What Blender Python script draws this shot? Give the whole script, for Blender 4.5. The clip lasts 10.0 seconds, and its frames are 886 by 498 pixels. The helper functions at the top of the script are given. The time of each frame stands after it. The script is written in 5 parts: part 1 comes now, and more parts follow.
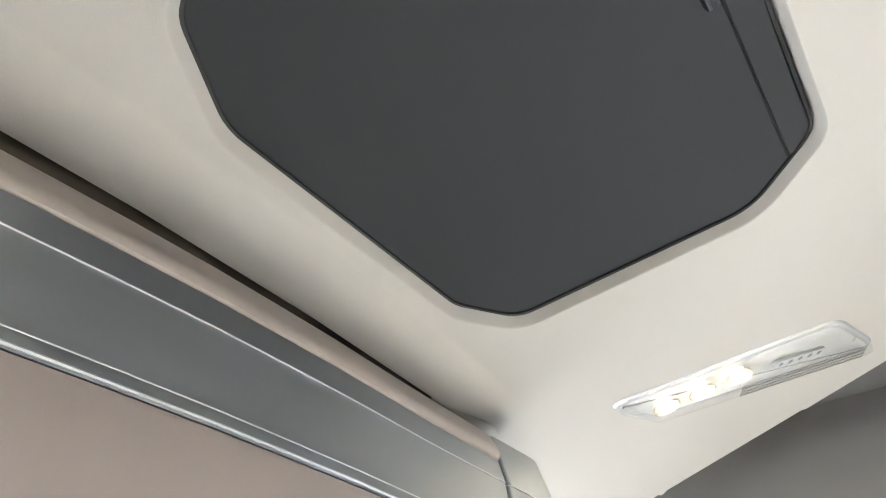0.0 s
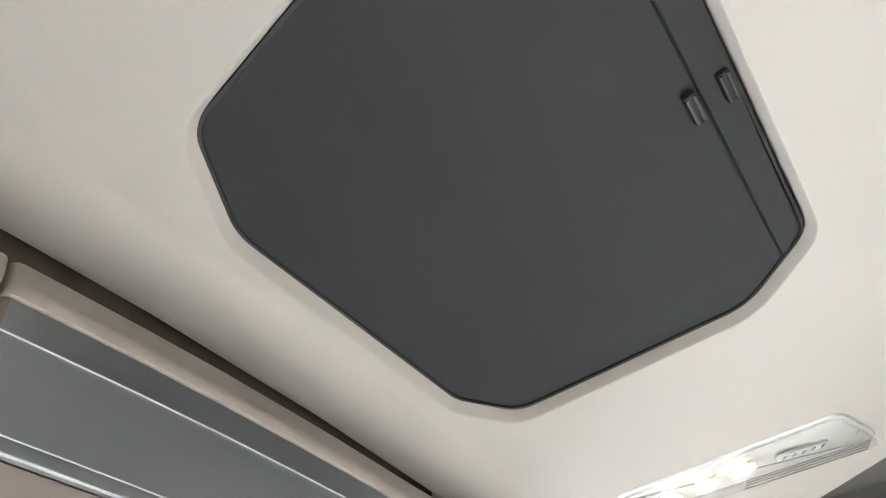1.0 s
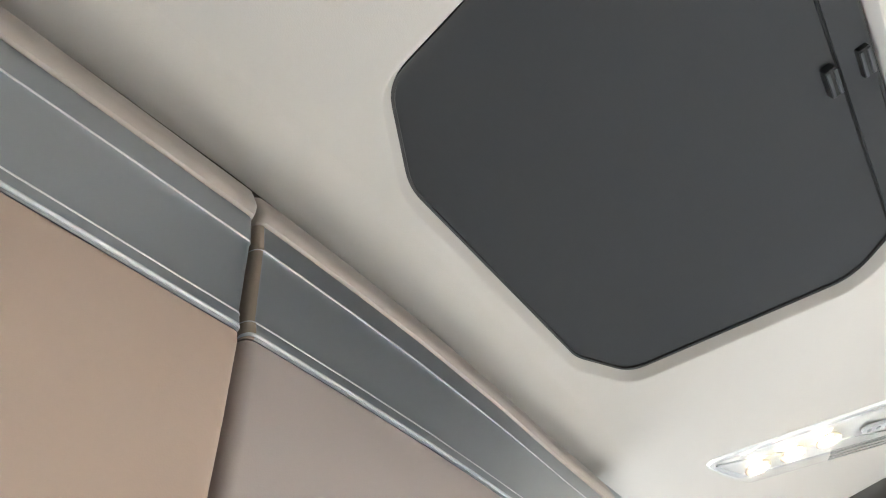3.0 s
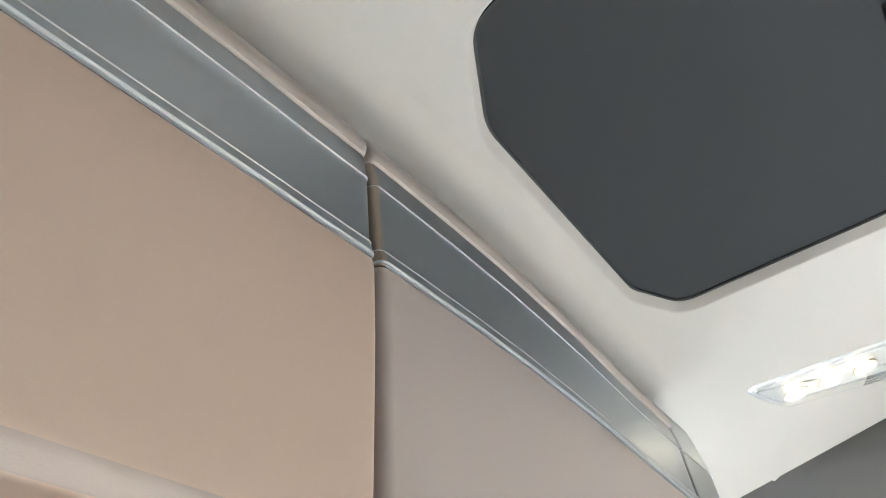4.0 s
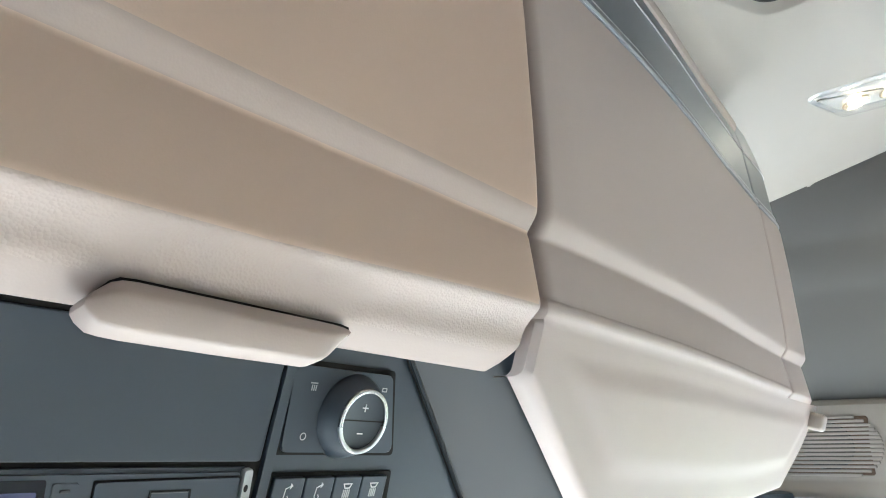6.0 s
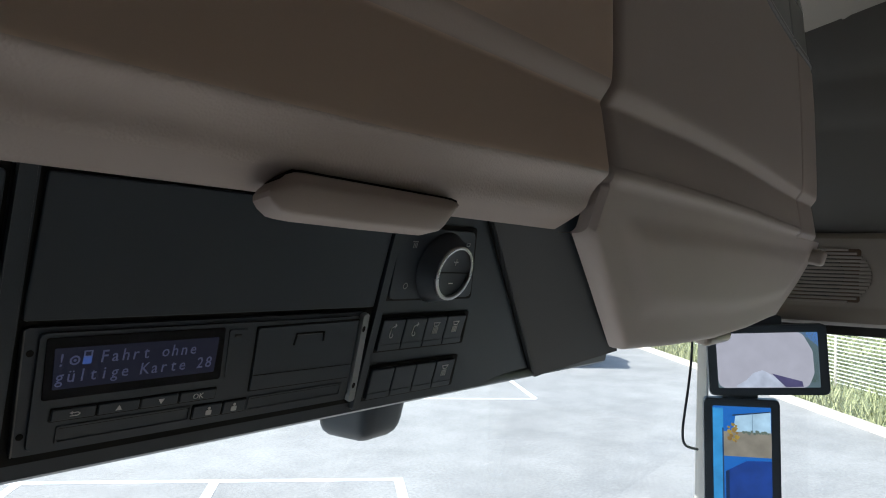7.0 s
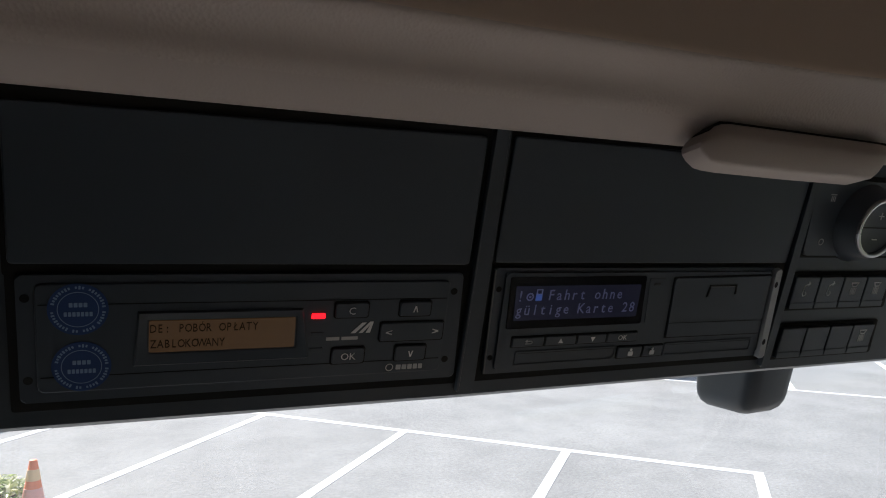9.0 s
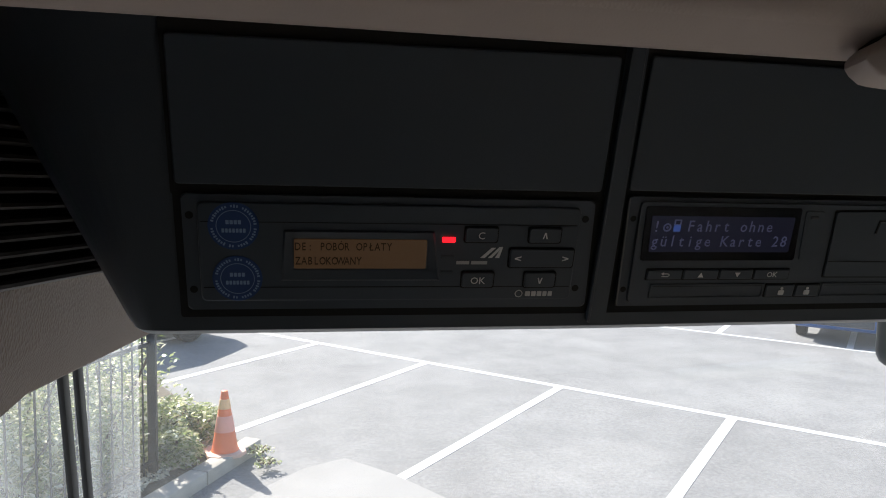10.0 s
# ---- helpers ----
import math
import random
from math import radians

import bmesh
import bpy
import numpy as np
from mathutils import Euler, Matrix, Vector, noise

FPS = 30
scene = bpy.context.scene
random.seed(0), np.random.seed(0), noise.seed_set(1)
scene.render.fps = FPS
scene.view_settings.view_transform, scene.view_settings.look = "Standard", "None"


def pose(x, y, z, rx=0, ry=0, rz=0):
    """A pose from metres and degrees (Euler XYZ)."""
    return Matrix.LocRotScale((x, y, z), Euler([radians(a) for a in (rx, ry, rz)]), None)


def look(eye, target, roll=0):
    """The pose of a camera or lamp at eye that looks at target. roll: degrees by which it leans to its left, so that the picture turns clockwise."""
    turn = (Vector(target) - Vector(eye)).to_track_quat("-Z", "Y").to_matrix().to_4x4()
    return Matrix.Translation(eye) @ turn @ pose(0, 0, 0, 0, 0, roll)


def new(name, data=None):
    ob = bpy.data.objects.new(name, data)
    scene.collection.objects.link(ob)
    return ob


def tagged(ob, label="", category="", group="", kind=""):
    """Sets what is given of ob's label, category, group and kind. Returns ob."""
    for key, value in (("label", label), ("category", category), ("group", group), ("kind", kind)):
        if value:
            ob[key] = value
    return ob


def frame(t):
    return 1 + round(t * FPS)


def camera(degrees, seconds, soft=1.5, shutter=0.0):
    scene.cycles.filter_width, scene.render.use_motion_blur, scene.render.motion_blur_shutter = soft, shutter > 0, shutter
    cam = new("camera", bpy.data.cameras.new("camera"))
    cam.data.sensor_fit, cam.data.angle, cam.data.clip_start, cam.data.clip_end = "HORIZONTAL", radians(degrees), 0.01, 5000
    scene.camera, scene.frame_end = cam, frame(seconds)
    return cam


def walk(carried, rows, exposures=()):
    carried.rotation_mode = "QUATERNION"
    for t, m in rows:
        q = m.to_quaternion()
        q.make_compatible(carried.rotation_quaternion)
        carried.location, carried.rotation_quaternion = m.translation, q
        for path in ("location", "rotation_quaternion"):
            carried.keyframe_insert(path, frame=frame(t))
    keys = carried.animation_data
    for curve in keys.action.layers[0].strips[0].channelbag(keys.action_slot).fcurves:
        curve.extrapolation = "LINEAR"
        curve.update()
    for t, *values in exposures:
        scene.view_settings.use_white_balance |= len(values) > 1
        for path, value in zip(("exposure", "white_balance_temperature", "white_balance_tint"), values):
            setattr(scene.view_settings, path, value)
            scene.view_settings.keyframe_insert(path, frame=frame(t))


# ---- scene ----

# camera and its walk: seconds, eye x y z, yaw, pitch, roll
PATH = [
    (0.0, 0.4626, -0.5253, 3.0864, -53.39, 38.45, -4.57),
    (0.5, 0.4415, -0.5450, 3.0803, -52.79, 40.56, -3.90),
    (1.0, 0.4319, -0.5610, 3.0976, -53.17, 43.98, -3.90),
    (1.5, 0.4104, -0.5708, 3.1111, -53.17, 46.57, -3.60),
    (2.0, 0.3825, -0.5187, 3.0867, -53.31, 47.29, -4.19),
    (2.5, 0.3736, -0.4325, 3.0268, -54.05, 47.42, -5.00),
    (2.7, 0.3526, -0.4370, 3.0289, -52.85, 46.35, -2.74),
    (3.8, 0.2400, -0.3972, 2.9975, -50.76, 40.07, -1.83),
    (4.0, 0.2369, -0.3824, 2.9868, -50.79, 39.41, -1.82),
    (4.5, 0.2364, -0.3641, 2.9680, -50.75, 32.80, -1.39),
    (5.0, 0.2358, -0.3520, 2.9591, -50.60, 32.55, -1.53),
    (5.5, 0.2235, -0.3326, 2.9434, -49.55, 28.09, -1.44),
    (6.0, 0.1650, -0.3146, 2.9587, -49.24, 16.46, 0.04),
    (6.2, 0.1523, -0.3063, 2.9659, -49.31, 10.33, 0.78),
    (7.3, 0.0586, -0.3056, 2.9858, -48.51, 0.22, 0.93),
    (7.5, 0.0396, -0.3068, 2.9809, -45.61, 0.22, 1.00),
    (7.6, 0.0367, -0.3053, 2.9799, -44.02, 0.24, 0.97),
    (8.0, 0.0316, -0.3107, 2.9765, -36.65, 0.55, 0.79),
    (8.3, 0.0347, -0.3073, 2.9782, -32.07, 0.02, 0.94),
    (8.5, 0.0382, -0.3109, 2.9784, -29.25, -0.20, 1.01),
    (9.0, 0.0444, -0.3062, 2.9696, -22.33, -1.13, 1.09),
    (9.3, 0.0474, -0.3078, 2.9677, -17.51, -2.71, 1.19),
    (9.5, 0.0498, -0.3104, 2.9652, -14.73, -3.40, 1.25),
    (9.6, 0.0511, -0.3117, 2.9640, -13.36, -3.91, 1.18),
    (10.0, 0.0565, -0.3137, 2.9563, -9.55, -4.91, 1.18),
]


def aim(x, y, z, yaw, pitch, roll):
    a, b = radians(yaw), radians(pitch)
    ahead = Vector((-math.sin(a) * math.cos(b), math.cos(a) * math.cos(b), math.sin(b)))
    return look((x, y, z), Vector((x, y, z)) + ahead, roll)


cam = camera(64.1, 10.0, soft=1.05)
walk(cam, [(r[0], aim(*r[1:])) for r in PATH],
     [(0.0, 4.46, 6000, 4), (2.7, 4.48, 5950, 4), (4.0, 4.53, 5770, 2), (5.0, 4.34, 5720, 1), (6.0, 4.30, 5630, -1), (6.2, 3.5, 5650, 0), (7.3, 1.22, 6150, 5), (8.5, 1.10, 6300, 9), (10.0, 1.08, 6400, 9)])

# ---- light ----
SUN = Vector((-0.52, 0.85, 0.78)).normalized()
world = bpy.data.worlds.new("sky")
scene.world = world
world.use_nodes = True
_nt = world.node_tree
_nt.nodes.clear()
_sky = _nt.nodes.new("ShaderNodeTexSky")
_sky.sky_type, _sky.sun_disc = "NISHITA", False
_sky.sun_elevation = math.asin(SUN.z)
_sky.sun_rotation = math.atan2(SUN.x, SUN.y)
_bg = _nt.nodes.new("ShaderNodeBackground")
_bg.inputs["Strength"].default_value = 0.12
_out = _nt.nodes.new("ShaderNodeOutputWorld")
_nt.links.new(_sky.outputs[0], _bg.inputs[0])
_nt.links.new(_bg.outputs[0], _out.inputs[0])
sun = new("sun", bpy.data.lights.new("sun", "SUN"))
sun.data.energy, sun.data.angle, sun.data.color = 5.0, radians(0.5), (1.0, 0.95, 0.88)
sun.matrix_world = look(SUN * 50, (0, 0, 0))


# ---- materials ----
def principled(name, color, rough=0.5, metal=0.0, **more):
    m = bpy.data.materials.new(name)
    m.use_nodes = True
    b = m.node_tree.nodes["Principled BSDF"]
    b.inputs["Base Color"].default_value = (*color, 1)
    b.inputs["Roughness"].default_value = rough
    b.inputs["Metallic"].default_value = metal
    for k, v in more.items():
        b.inputs[k.replace("_", " ")].default_value = v
    return m


def textured(name, color, rough=0.5, metal=0.0, grain=900.0, depth=0.2, stain=6.0, vary=0.12, kind="noise", dist=0.001, octaves=4, **more):
    """A surface with fine relief, and colour and gloss that vary at two scales."""
    m = principled(name, color, rough, metal, **more)
    nt, b = m.node_tree, m.node_tree.nodes["Principled BSDF"]
    tc = nt.nodes.new("ShaderNodeTexCoord")
    big = nt.nodes.new("ShaderNodeTexNoise")
    big.inputs["Scale"].default_value, big.inputs["Detail"].default_value = stain, octaves
    nt.links.new(tc.outputs["Object"], big.inputs["Vector"])
    mix = nt.nodes.new("ShaderNodeMix")
    mix.data_type = "RGBA"
    mix.inputs[6].default_value = (*[c * (1 - vary) for c in color], 1)
    mix.inputs[7].default_value = (*[min(1, c * (1 + vary)) for c in color], 1)
    nt.links.new(big.outputs["Fac"], mix.inputs[0])
    nt.links.new(mix.outputs[2], b.inputs["Base Color"])
    if kind == "voronoi":
        fine = nt.nodes.new("ShaderNodeTexVoronoi")
        fine.inputs["Scale"].default_value = grain
        src = fine.outputs["Distance"]
    else:
        fine = nt.nodes.new("ShaderNodeTexNoise")
        fine.inputs["Scale"].default_value, fine.inputs["Detail"].default_value = grain, 3
        src = fine.outputs["Fac"]
    nt.links.new(tc.outputs["Object"], fine.inputs["Vector"])
    bump = nt.nodes.new("ShaderNodeBump")
    bump.inputs["Strength"].default_value, bump.inputs["Distance"].default_value = depth, dist
    nt.links.new(src, bump.inputs["Height"])
    nt.links.new(bump.outputs[0], b.inputs["Normal"])
    rr = nt.nodes.new("ShaderNodeMapRange")
    rr.inputs[3].default_value, rr.inputs[4].default_value = max(0.02, rough - 0.07), min(1, rough + 0.07)
    nt.links.new(big.outputs["Fac"], rr.inputs[0])
    nt.links.new(rr.outputs[0], b.inputs["Roughness"])
    return m


def glowing(name, color, strength, base=(0.02, 0.02, 0.02), rough=0.3):
    m = principled(name, base, rough)
    b = m.node_tree.nodes["Principled BSDF"]
    b.inputs["Emission Color"].default_value = (*color, 1)
    b.inputs["Emission Strength"].default_value = strength
    return m


def clear(name, tint=(1, 1, 1), rough=0.02, gloss=0.03, dust=0.0):
    """A thin pane: mostly clear, with a little gloss and a film of dust in streaks."""
    m = bpy.data.materials.new(name)
    m.use_nodes = True
    nt = m.node_tree
    nt.nodes.clear()
    o = nt.nodes.new("ShaderNodeOutputMaterial")
    t, g, mx = nt.nodes.new("ShaderNodeBsdfTransparent"), nt.nodes.new("ShaderNodeBsdfGlossy"), nt.nodes.new("ShaderNodeMixShader")
    t.inputs[0].default_value = (*tint, 1)
    g.inputs["Roughness"].default_value = rough
    mx.inputs[0].default_value = gloss
    nt.links.new(t.outputs[0], mx.inputs[1])
    nt.links.new(g.outputs[0], mx.inputs[2])
    last = mx
    if dust:
        tc, no = nt.nodes.new("ShaderNodeTexCoord"), nt.nodes.new("ShaderNodeTexNoise")
        mp = nt.nodes.new("ShaderNodeMapping")
        mp.inputs["Scale"].default_value = (1.0, 1.0, 0.35)
        no.inputs["Scale"].default_value, no.inputs["Detail"].default_value = 9.0, 6
        nt.links.new(tc.outputs["Object"], mp.inputs[0])
        nt.links.new(mp.outputs[0], no.inputs["Vector"])
        rg = nt.nodes.new("ShaderNodeMapRange")
        rg.inputs[1].default_value, rg.inputs[2].default_value = 0.3, 0.75
        rg.inputs[3].default_value, rg.inputs[4].default_value = dust * 0.5, dust * 1.6
        nt.links.new(no.outputs["Fac"], rg.inputs[0])
        tl, m2 = nt.nodes.new("ShaderNodeBsdfTranslucent"), nt.nodes.new("ShaderNodeMixShader")
        tl.inputs[0].default_value = (0.75, 0.78, 0.80, 1)
        nt.links.new(rg.outputs[0], m2.inputs[0])
        nt.links.new(mx.outputs[0], m2.inputs[1])
        nt.links.new(tl.outputs[0], m2.inputs[2])
        last = m2
    nt.links.new(last.outputs[0], o.inputs[0])
    return m


M_HEAD = textured("headliner_fabric", (0.47, 0.447, 0.416), 0.95, grain=700, depth=0.25, stain=3, vary=0.04)
# left door only: the warm glow on it is put into this tan
M_TAN = textured("warm_glow_tan_plastic", (0.520, 0.402, 0.326), 0.6, grain=700, depth=0.06, stain=4, vary=0.05, kind="voronoi", dist=0.0006)
M_DOOR = textured("beige_grained_plastic", (0.445, 0.386, 0.359), 0.6, grain=700, depth=0.06, stain=4, vary=0.05, kind="voronoi", dist=0.0006)
M_LIP = textured("greige_leathery_plastic", (0.42, 0.352, 0.318), 0.50, grain=640, depth=0.32, stain=4, vary=0.05, kind="voronoi", dist=0.0007)
# a touch darker, so the strongly lit underside and grip stay below white
M_GRIP = textured("toned_down_greige_plastic", (0.40, 0.335, 0.303), 0.5, grain=700, depth=0.08, stain=4, vary=0.05, kind="voronoi", dist=0.0006)
M_RAIL = textured("taupe_soft_plastic", (0.37, 0.325, 0.29), 0.42, grain=600, depth=0.12, stain=5, vary=0.05)
M_METAL = textured("brushed_grey_trim", (0.355, 0.378, 0.402), 0.48, 0.92, grain=260, depth=0.04, stain=3, vary=0.06)
M_BRONZE = textured("bronze_soft_plastic", (0.30, 0.245, 0.195), 0.38, 0.25, grain=600, depth=0.08, stain=5, vary=0.05)
M_BEAD = principled("bright_trim_bead", (0.66, 0.68, 0.70), 0.32, 0.75)
M_BEAD2 = principled("dull_trim_bead", (0.55, 0.58, 0.61), 0.35, 0.6)
M_SLAT = textured("shaded_brown_plastic", (0.0105, 0.009, 0.008), 0.5, Specular_IOR_Level=0.25, grain=700, depth=0.1, stain=5, vary=0.1)
# pale lines in this tone draw the highlight along bevelled edges
M_EDGE = principled("edge_highlight", (0.11, 0.115, 0.12), 0.45)
M_BLACK = textured("black_console_plastic", (0.0310, 0.0425, 0.0570), 0.45, grain=1500, depth=0.15, stain=8, vary=0.15, dist=0.0004)
M_BLACK2 = textured("satin_black_plastic", (0.0325, 0.0450, 0.0615), 0.40, grain=1800, depth=0.1, stain=12, vary=0.15, dist=0.0003)
M_COVER = textured("slate_grained_plastic", (0.031, 0.041, 0.054), 0.5, grain=1500, depth=0.15, stain=8, vary=0.12, dist=0.0004)
# plates and discs in this black stand in for shade in gaps and holes
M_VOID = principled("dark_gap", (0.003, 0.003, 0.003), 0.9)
M_BLIND = textured("charcoal_blind_cloth", (0.0245, 0.0260, 0.0285), 0.85, grain=1500, depth=0.2, stain=2.5, vary=0.12)
M_SEAL = textured("black_rubber", (0.012, 0.012, 0.012), 0.6, grain=500, depth=0.15)
M_WALL = textured("grey_wall_lining", (0.136, 0.134, 0.131), 0.85, grain=800, depth=0.3, stain=3, vary=0.08)
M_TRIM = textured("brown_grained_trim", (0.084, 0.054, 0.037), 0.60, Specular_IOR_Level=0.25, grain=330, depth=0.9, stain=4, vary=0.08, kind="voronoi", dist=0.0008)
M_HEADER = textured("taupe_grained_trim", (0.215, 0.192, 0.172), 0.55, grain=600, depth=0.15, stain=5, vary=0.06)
M_PRINT = principled("pale_print", (0.66, 0.66, 0.67), 0.6)
M_PRINT2 = principled("grey_print", (0.44, 0.44, 0.45), 0.6)
M_STEEL = textured("brushed_steel", (0.55, 0.55, 0.55), 0.28, 1.0, grain=400, depth=0.03)
M_GLASS = clear("window_glass", dust=0.013)
M_GLASS2 = clear("dusty_door_glass", dust=0.095)
M_DARKL = textured("tan_lining", (0.66, 0.590, 0.515), 0.9, grain=500, depth=0.2, stain=3, vary=0.1)
M_FLOOR = textured("beige_floor_mat", (0.56, 0.515, 0.465), 0.9, grain=500, depth=0.2, stain=3, vary=0.1)
M_DASH = textured("light_beige_lining", (0.40, 0.38, 0.36), 0.85, grain=500, depth=0.2, stain=3, vary=0.06)
M_STICK = textured("blue_sticker", (0.010, 0.044, 0.165), 0.7, grain=700, depth=0.03, stain=60, vary=0.15)
M_STICKP = principled("sticker_print", (0.20, 0.30, 0.48), 0.6)
M_LED = glowing("red_led", (1.0, 0.006, 0.012), 1.5, (0.3, 0.01, 0.01))
M_ASPHALT = textured("pale_worn_asphalt", (0.238, 0.235, 0.229), 0.9, grain=45, depth=0.5, stain=0.5, vary=0.3, dist=0.012, octaves=12)


def weather_asphalt(m):
    """Worn light and dark patches and fine speckle."""
    nt = m.node_tree
    bs, tc = nt.nodes["Principled BSDF"], nt.nodes.new("ShaderNodeTexCoord")
    base = bs.inputs["Base Color"].links[0].from_socket
    wear, ramp = nt.nodes.new("ShaderNodeTexNoise"), nt.nodes.new("ShaderNodeValToRGB")
    wear.inputs["Scale"].default_value, wear.inputs["Detail"].default_value, wear.inputs["Roughness"].default_value = 1.1, 10, 0.68
    ramp.color_ramp.elements[0].position, ramp.color_ramp.elements[1].position = 0.36, 0.62
    ramp.color_ramp.elements[0].color, ramp.color_ramp.elements[1].color = (0.86, 0.86, 0.865, 1), (1.06, 1.06, 1.055, 1)
    speck, thin = nt.nodes.new("ShaderNodeTexNoise"), nt.nodes.new("ShaderNodeMapRange")
    speck.inputs["Scale"].default_value, speck.inputs["Detail"].default_value = 22.0, 6
    thin.inputs[1].default_value, thin.inputs[2].default_value, thin.inputs[3].default_value, thin.inputs[4].default_value = 0.35, 0.65, 0.86, 1.09
    m1, m2 = nt.nodes.new("ShaderNodeMix"), nt.nodes.new("ShaderNodeMix")
    for k in (m1, m2):
        k.data_type, k.blend_type = "RGBA", "MULTIPLY"
        k.inputs[0].default_value = 1.0
    nt.links.new(tc.outputs["Object"], wear.inputs["Vector"])
    nt.links.new(wear.outputs["Fac"], ramp.inputs[0])
    nt.links.new(tc.outputs["Object"], speck.inputs["Vector"])
    nt.links.new(speck.outputs["Fac"], thin.inputs[0])
    nt.links.new(base, m1.inputs[6])
    nt.links.new(ramp.outputs[0], m1.inputs[7])
    nt.links.new(m1.outputs[2], m2.inputs[6])
    nt.links.new(thin.outputs[0], m2.inputs[7])
    nt.links.new(m2.outputs[2], bs.inputs["Base Color"])


weather_asphalt(M_ASPHALT)
M_GREYD = textured("dark_grey_plastic", (0.036, 0.039, 0.043), 0.5, grain=1500, depth=0.12, stain=8, vary=0.12, dist=0.0004)
M_GREYP = textured("light_grey_plastic", (0.34, 0.36, 0.37), 0.4, grain=900, depth=0.08, stain=8, vary=0.08)
M_LINE = textured("white_road_paint", (0.60, 0.60, 0.59), 0.7, grain=40, depth=0.15, stain=5, vary=0.22, dist=0.004, octaves=10)
M_KERB = textured("concrete_kerb", (0.44, 0.405, 0.35), 0.9, grain=80, depth=0.5, stain=5, vary=0.3, dist=0.005)
M_APRON = textured("pale_concrete", (0.30, 0.292, 0.278), 0.9, grain=60, depth=0.35, stain=1.2, vary=0.22, dist=0.006, octaves=10)
M_GRASS = textured("dry_grass", (0.13, 0.15, 0.07), 0.95, grain=30, depth=0.6, stain=1.2, vary=0.4, dist=0.03)
M_ORANGE = textured("orange_cone_plastic", (0.88, 0.23, 0.10), 0.5, grain=60, depth=0.05, stain=5, vary=0.12)
M_WHITE = textured("white_paint", (0.75, 0.75, 0.74), 0.5, grain=60, depth=0.05)


# ---- building helpers ----
def shade(me, angle=35):
    kept = [e.index for e in me.edges if e.use_edge_sharp]
    for p in me.polygons:
        p.use_smooth = True
    me.set_sharp_from_angle(angle=radians(angle))
    for i in kept:
        me.edges[i].use_edge_sharp = True


def link(name, bm, mat, parent=None, label="", smooth=True):
    me = bpy.data.meshes.new(name)
    bmesh.ops.recalc_face_normals(bm, faces=bm.faces)
    bm.to_mesh(me)
    bm.free()
    if smooth:
        shade(me)
    me.materials.append(mat)
    ob = new(name, me)
    if parent is not None:
        ob.parent = parent
    if label:
        ob["label"] = label
    return ob


def part(name, bm, material, parent, label=""):
    return link(name, bm, material, parent, label)


def thing(name, label, category, group="", kind="", m=None):
    ob = new(name)
    ob.empty_display_size = 0.05
    if m is not None:
        ob.matrix_world = m
    return tagged(ob, label, category, group, kind)


def box(x0, x1, y0, y1, z0, z1, bevel=0.0, seg=2, bm=None):
    """A box with rounded edges."""
    b = bmesh.new()
    vs = [b.verts.new((x, y, z)) for z in (z0, z1) for y in (y0, y1) for x in (x0, x1)]
    for f in ((0, 2, 3, 1), (4, 5, 7, 6), (0, 1, 5, 4), (2, 6, 7, 3), (0, 4, 6, 2), (1, 3, 7, 5)):
        b.faces.new([vs[i] for i in f])
    if bevel:
        bmesh.ops.bevel(b, geom=b.edges[:], offset=bevel, segments=seg, profile=0.5, affect="EDGES")
    if bm is None:
        return b
    me = bpy.data.meshes.new("t")
    b.to_mesh(me)
    b.free()
    bm.from_mesh(me)
    bpy.data.meshes.remove(me)
    return bm


def rounded(corners, r, seg=5):
    """A closed outline with rounded corners; r is one radius or one for each corner."""
    n, out = len(corners), []
    for i in range(n):
        p, a, b = Vector(corners[i]), Vector(corners[i - 1]), Vector(corners[(i + 1) % n])
        rad = r[i] if isinstance(r, (list, tuple)) else r
        d1, d2 = (a - p).normalized(), (b - p).normalized()
        ang = d1.angle(d2)
        cut = min(rad / math.tan(ang / 2), (a - p).length * 0.49, (b - p).length * 0.49)
        s, e = p + d1 * cut, p + d2 * cut
        for k in range(seg + 1):
            t = k / seg
            out.append(tuple((s * (1 - t) + p * t) * (1 - t) + (p * (1 - t) + e * t) * t))
    return out


def slab(outline, z0, z1, bevel=0.0, seg=2):
    """An outline in the plane, raised from z0 to z1, its upper rim rounded."""
    b = bmesh.new()
    lo = [b.verts.new((x, y, z0)) for x, y in outline]
    hi = [b.verts.new((x, y, z1)) for x, y in outline]
    n = len(lo)
    for i in range(n):
        b.faces.new((lo[i], lo[(i + 1) % n], hi[(i + 1) % n], hi[i]))
    b.faces.new(lo[::-1])
    top = b.faces.new(hi)
    if bevel:
        bmesh.ops.bevel(b, geom=list(top.edges), offset=bevel, segments=seg, profile=0.5, affect="EDGES")
    b.normal_update()
    for f in b.faces:  # flat faces keep a flat shading
        if abs(f.normal.z) > 0.999:
            for e in f.edges:
                e.smooth = False
    return b


def ring(outer, inner, z0, z1, bevel=0.0):
    """A flat frame between two outlines with as many points."""
    b = bmesh.new()
    n = len(outer)
    lv = [[b.verts.new((x, y, z)) for x, y in o] for o, z in ((outer, z0), (outer, z1), (inner, z1), (inner, z0))]
    rims = []
    for j in range(4):
        a, c = lv[j], lv[(j + 1) % 4]
        for i in range(n):
            b.faces.new((a[i], a[(i + 1) % n], c[(i + 1) % n], c[i]))
    if bevel:
        keys = {v for v in lv[1]} | {v for v in lv[2]}
        es = [e for e in b.edges if e.verts[0] in keys and e.verts[1] in keys and ((e.verts[0] in lv[1]) == (e.verts[1] in lv[1]))]
        bmesh.ops.bevel(b, geom=es, offset=bevel, segments=2, profile=0.5, affect="EDGES")
    return b


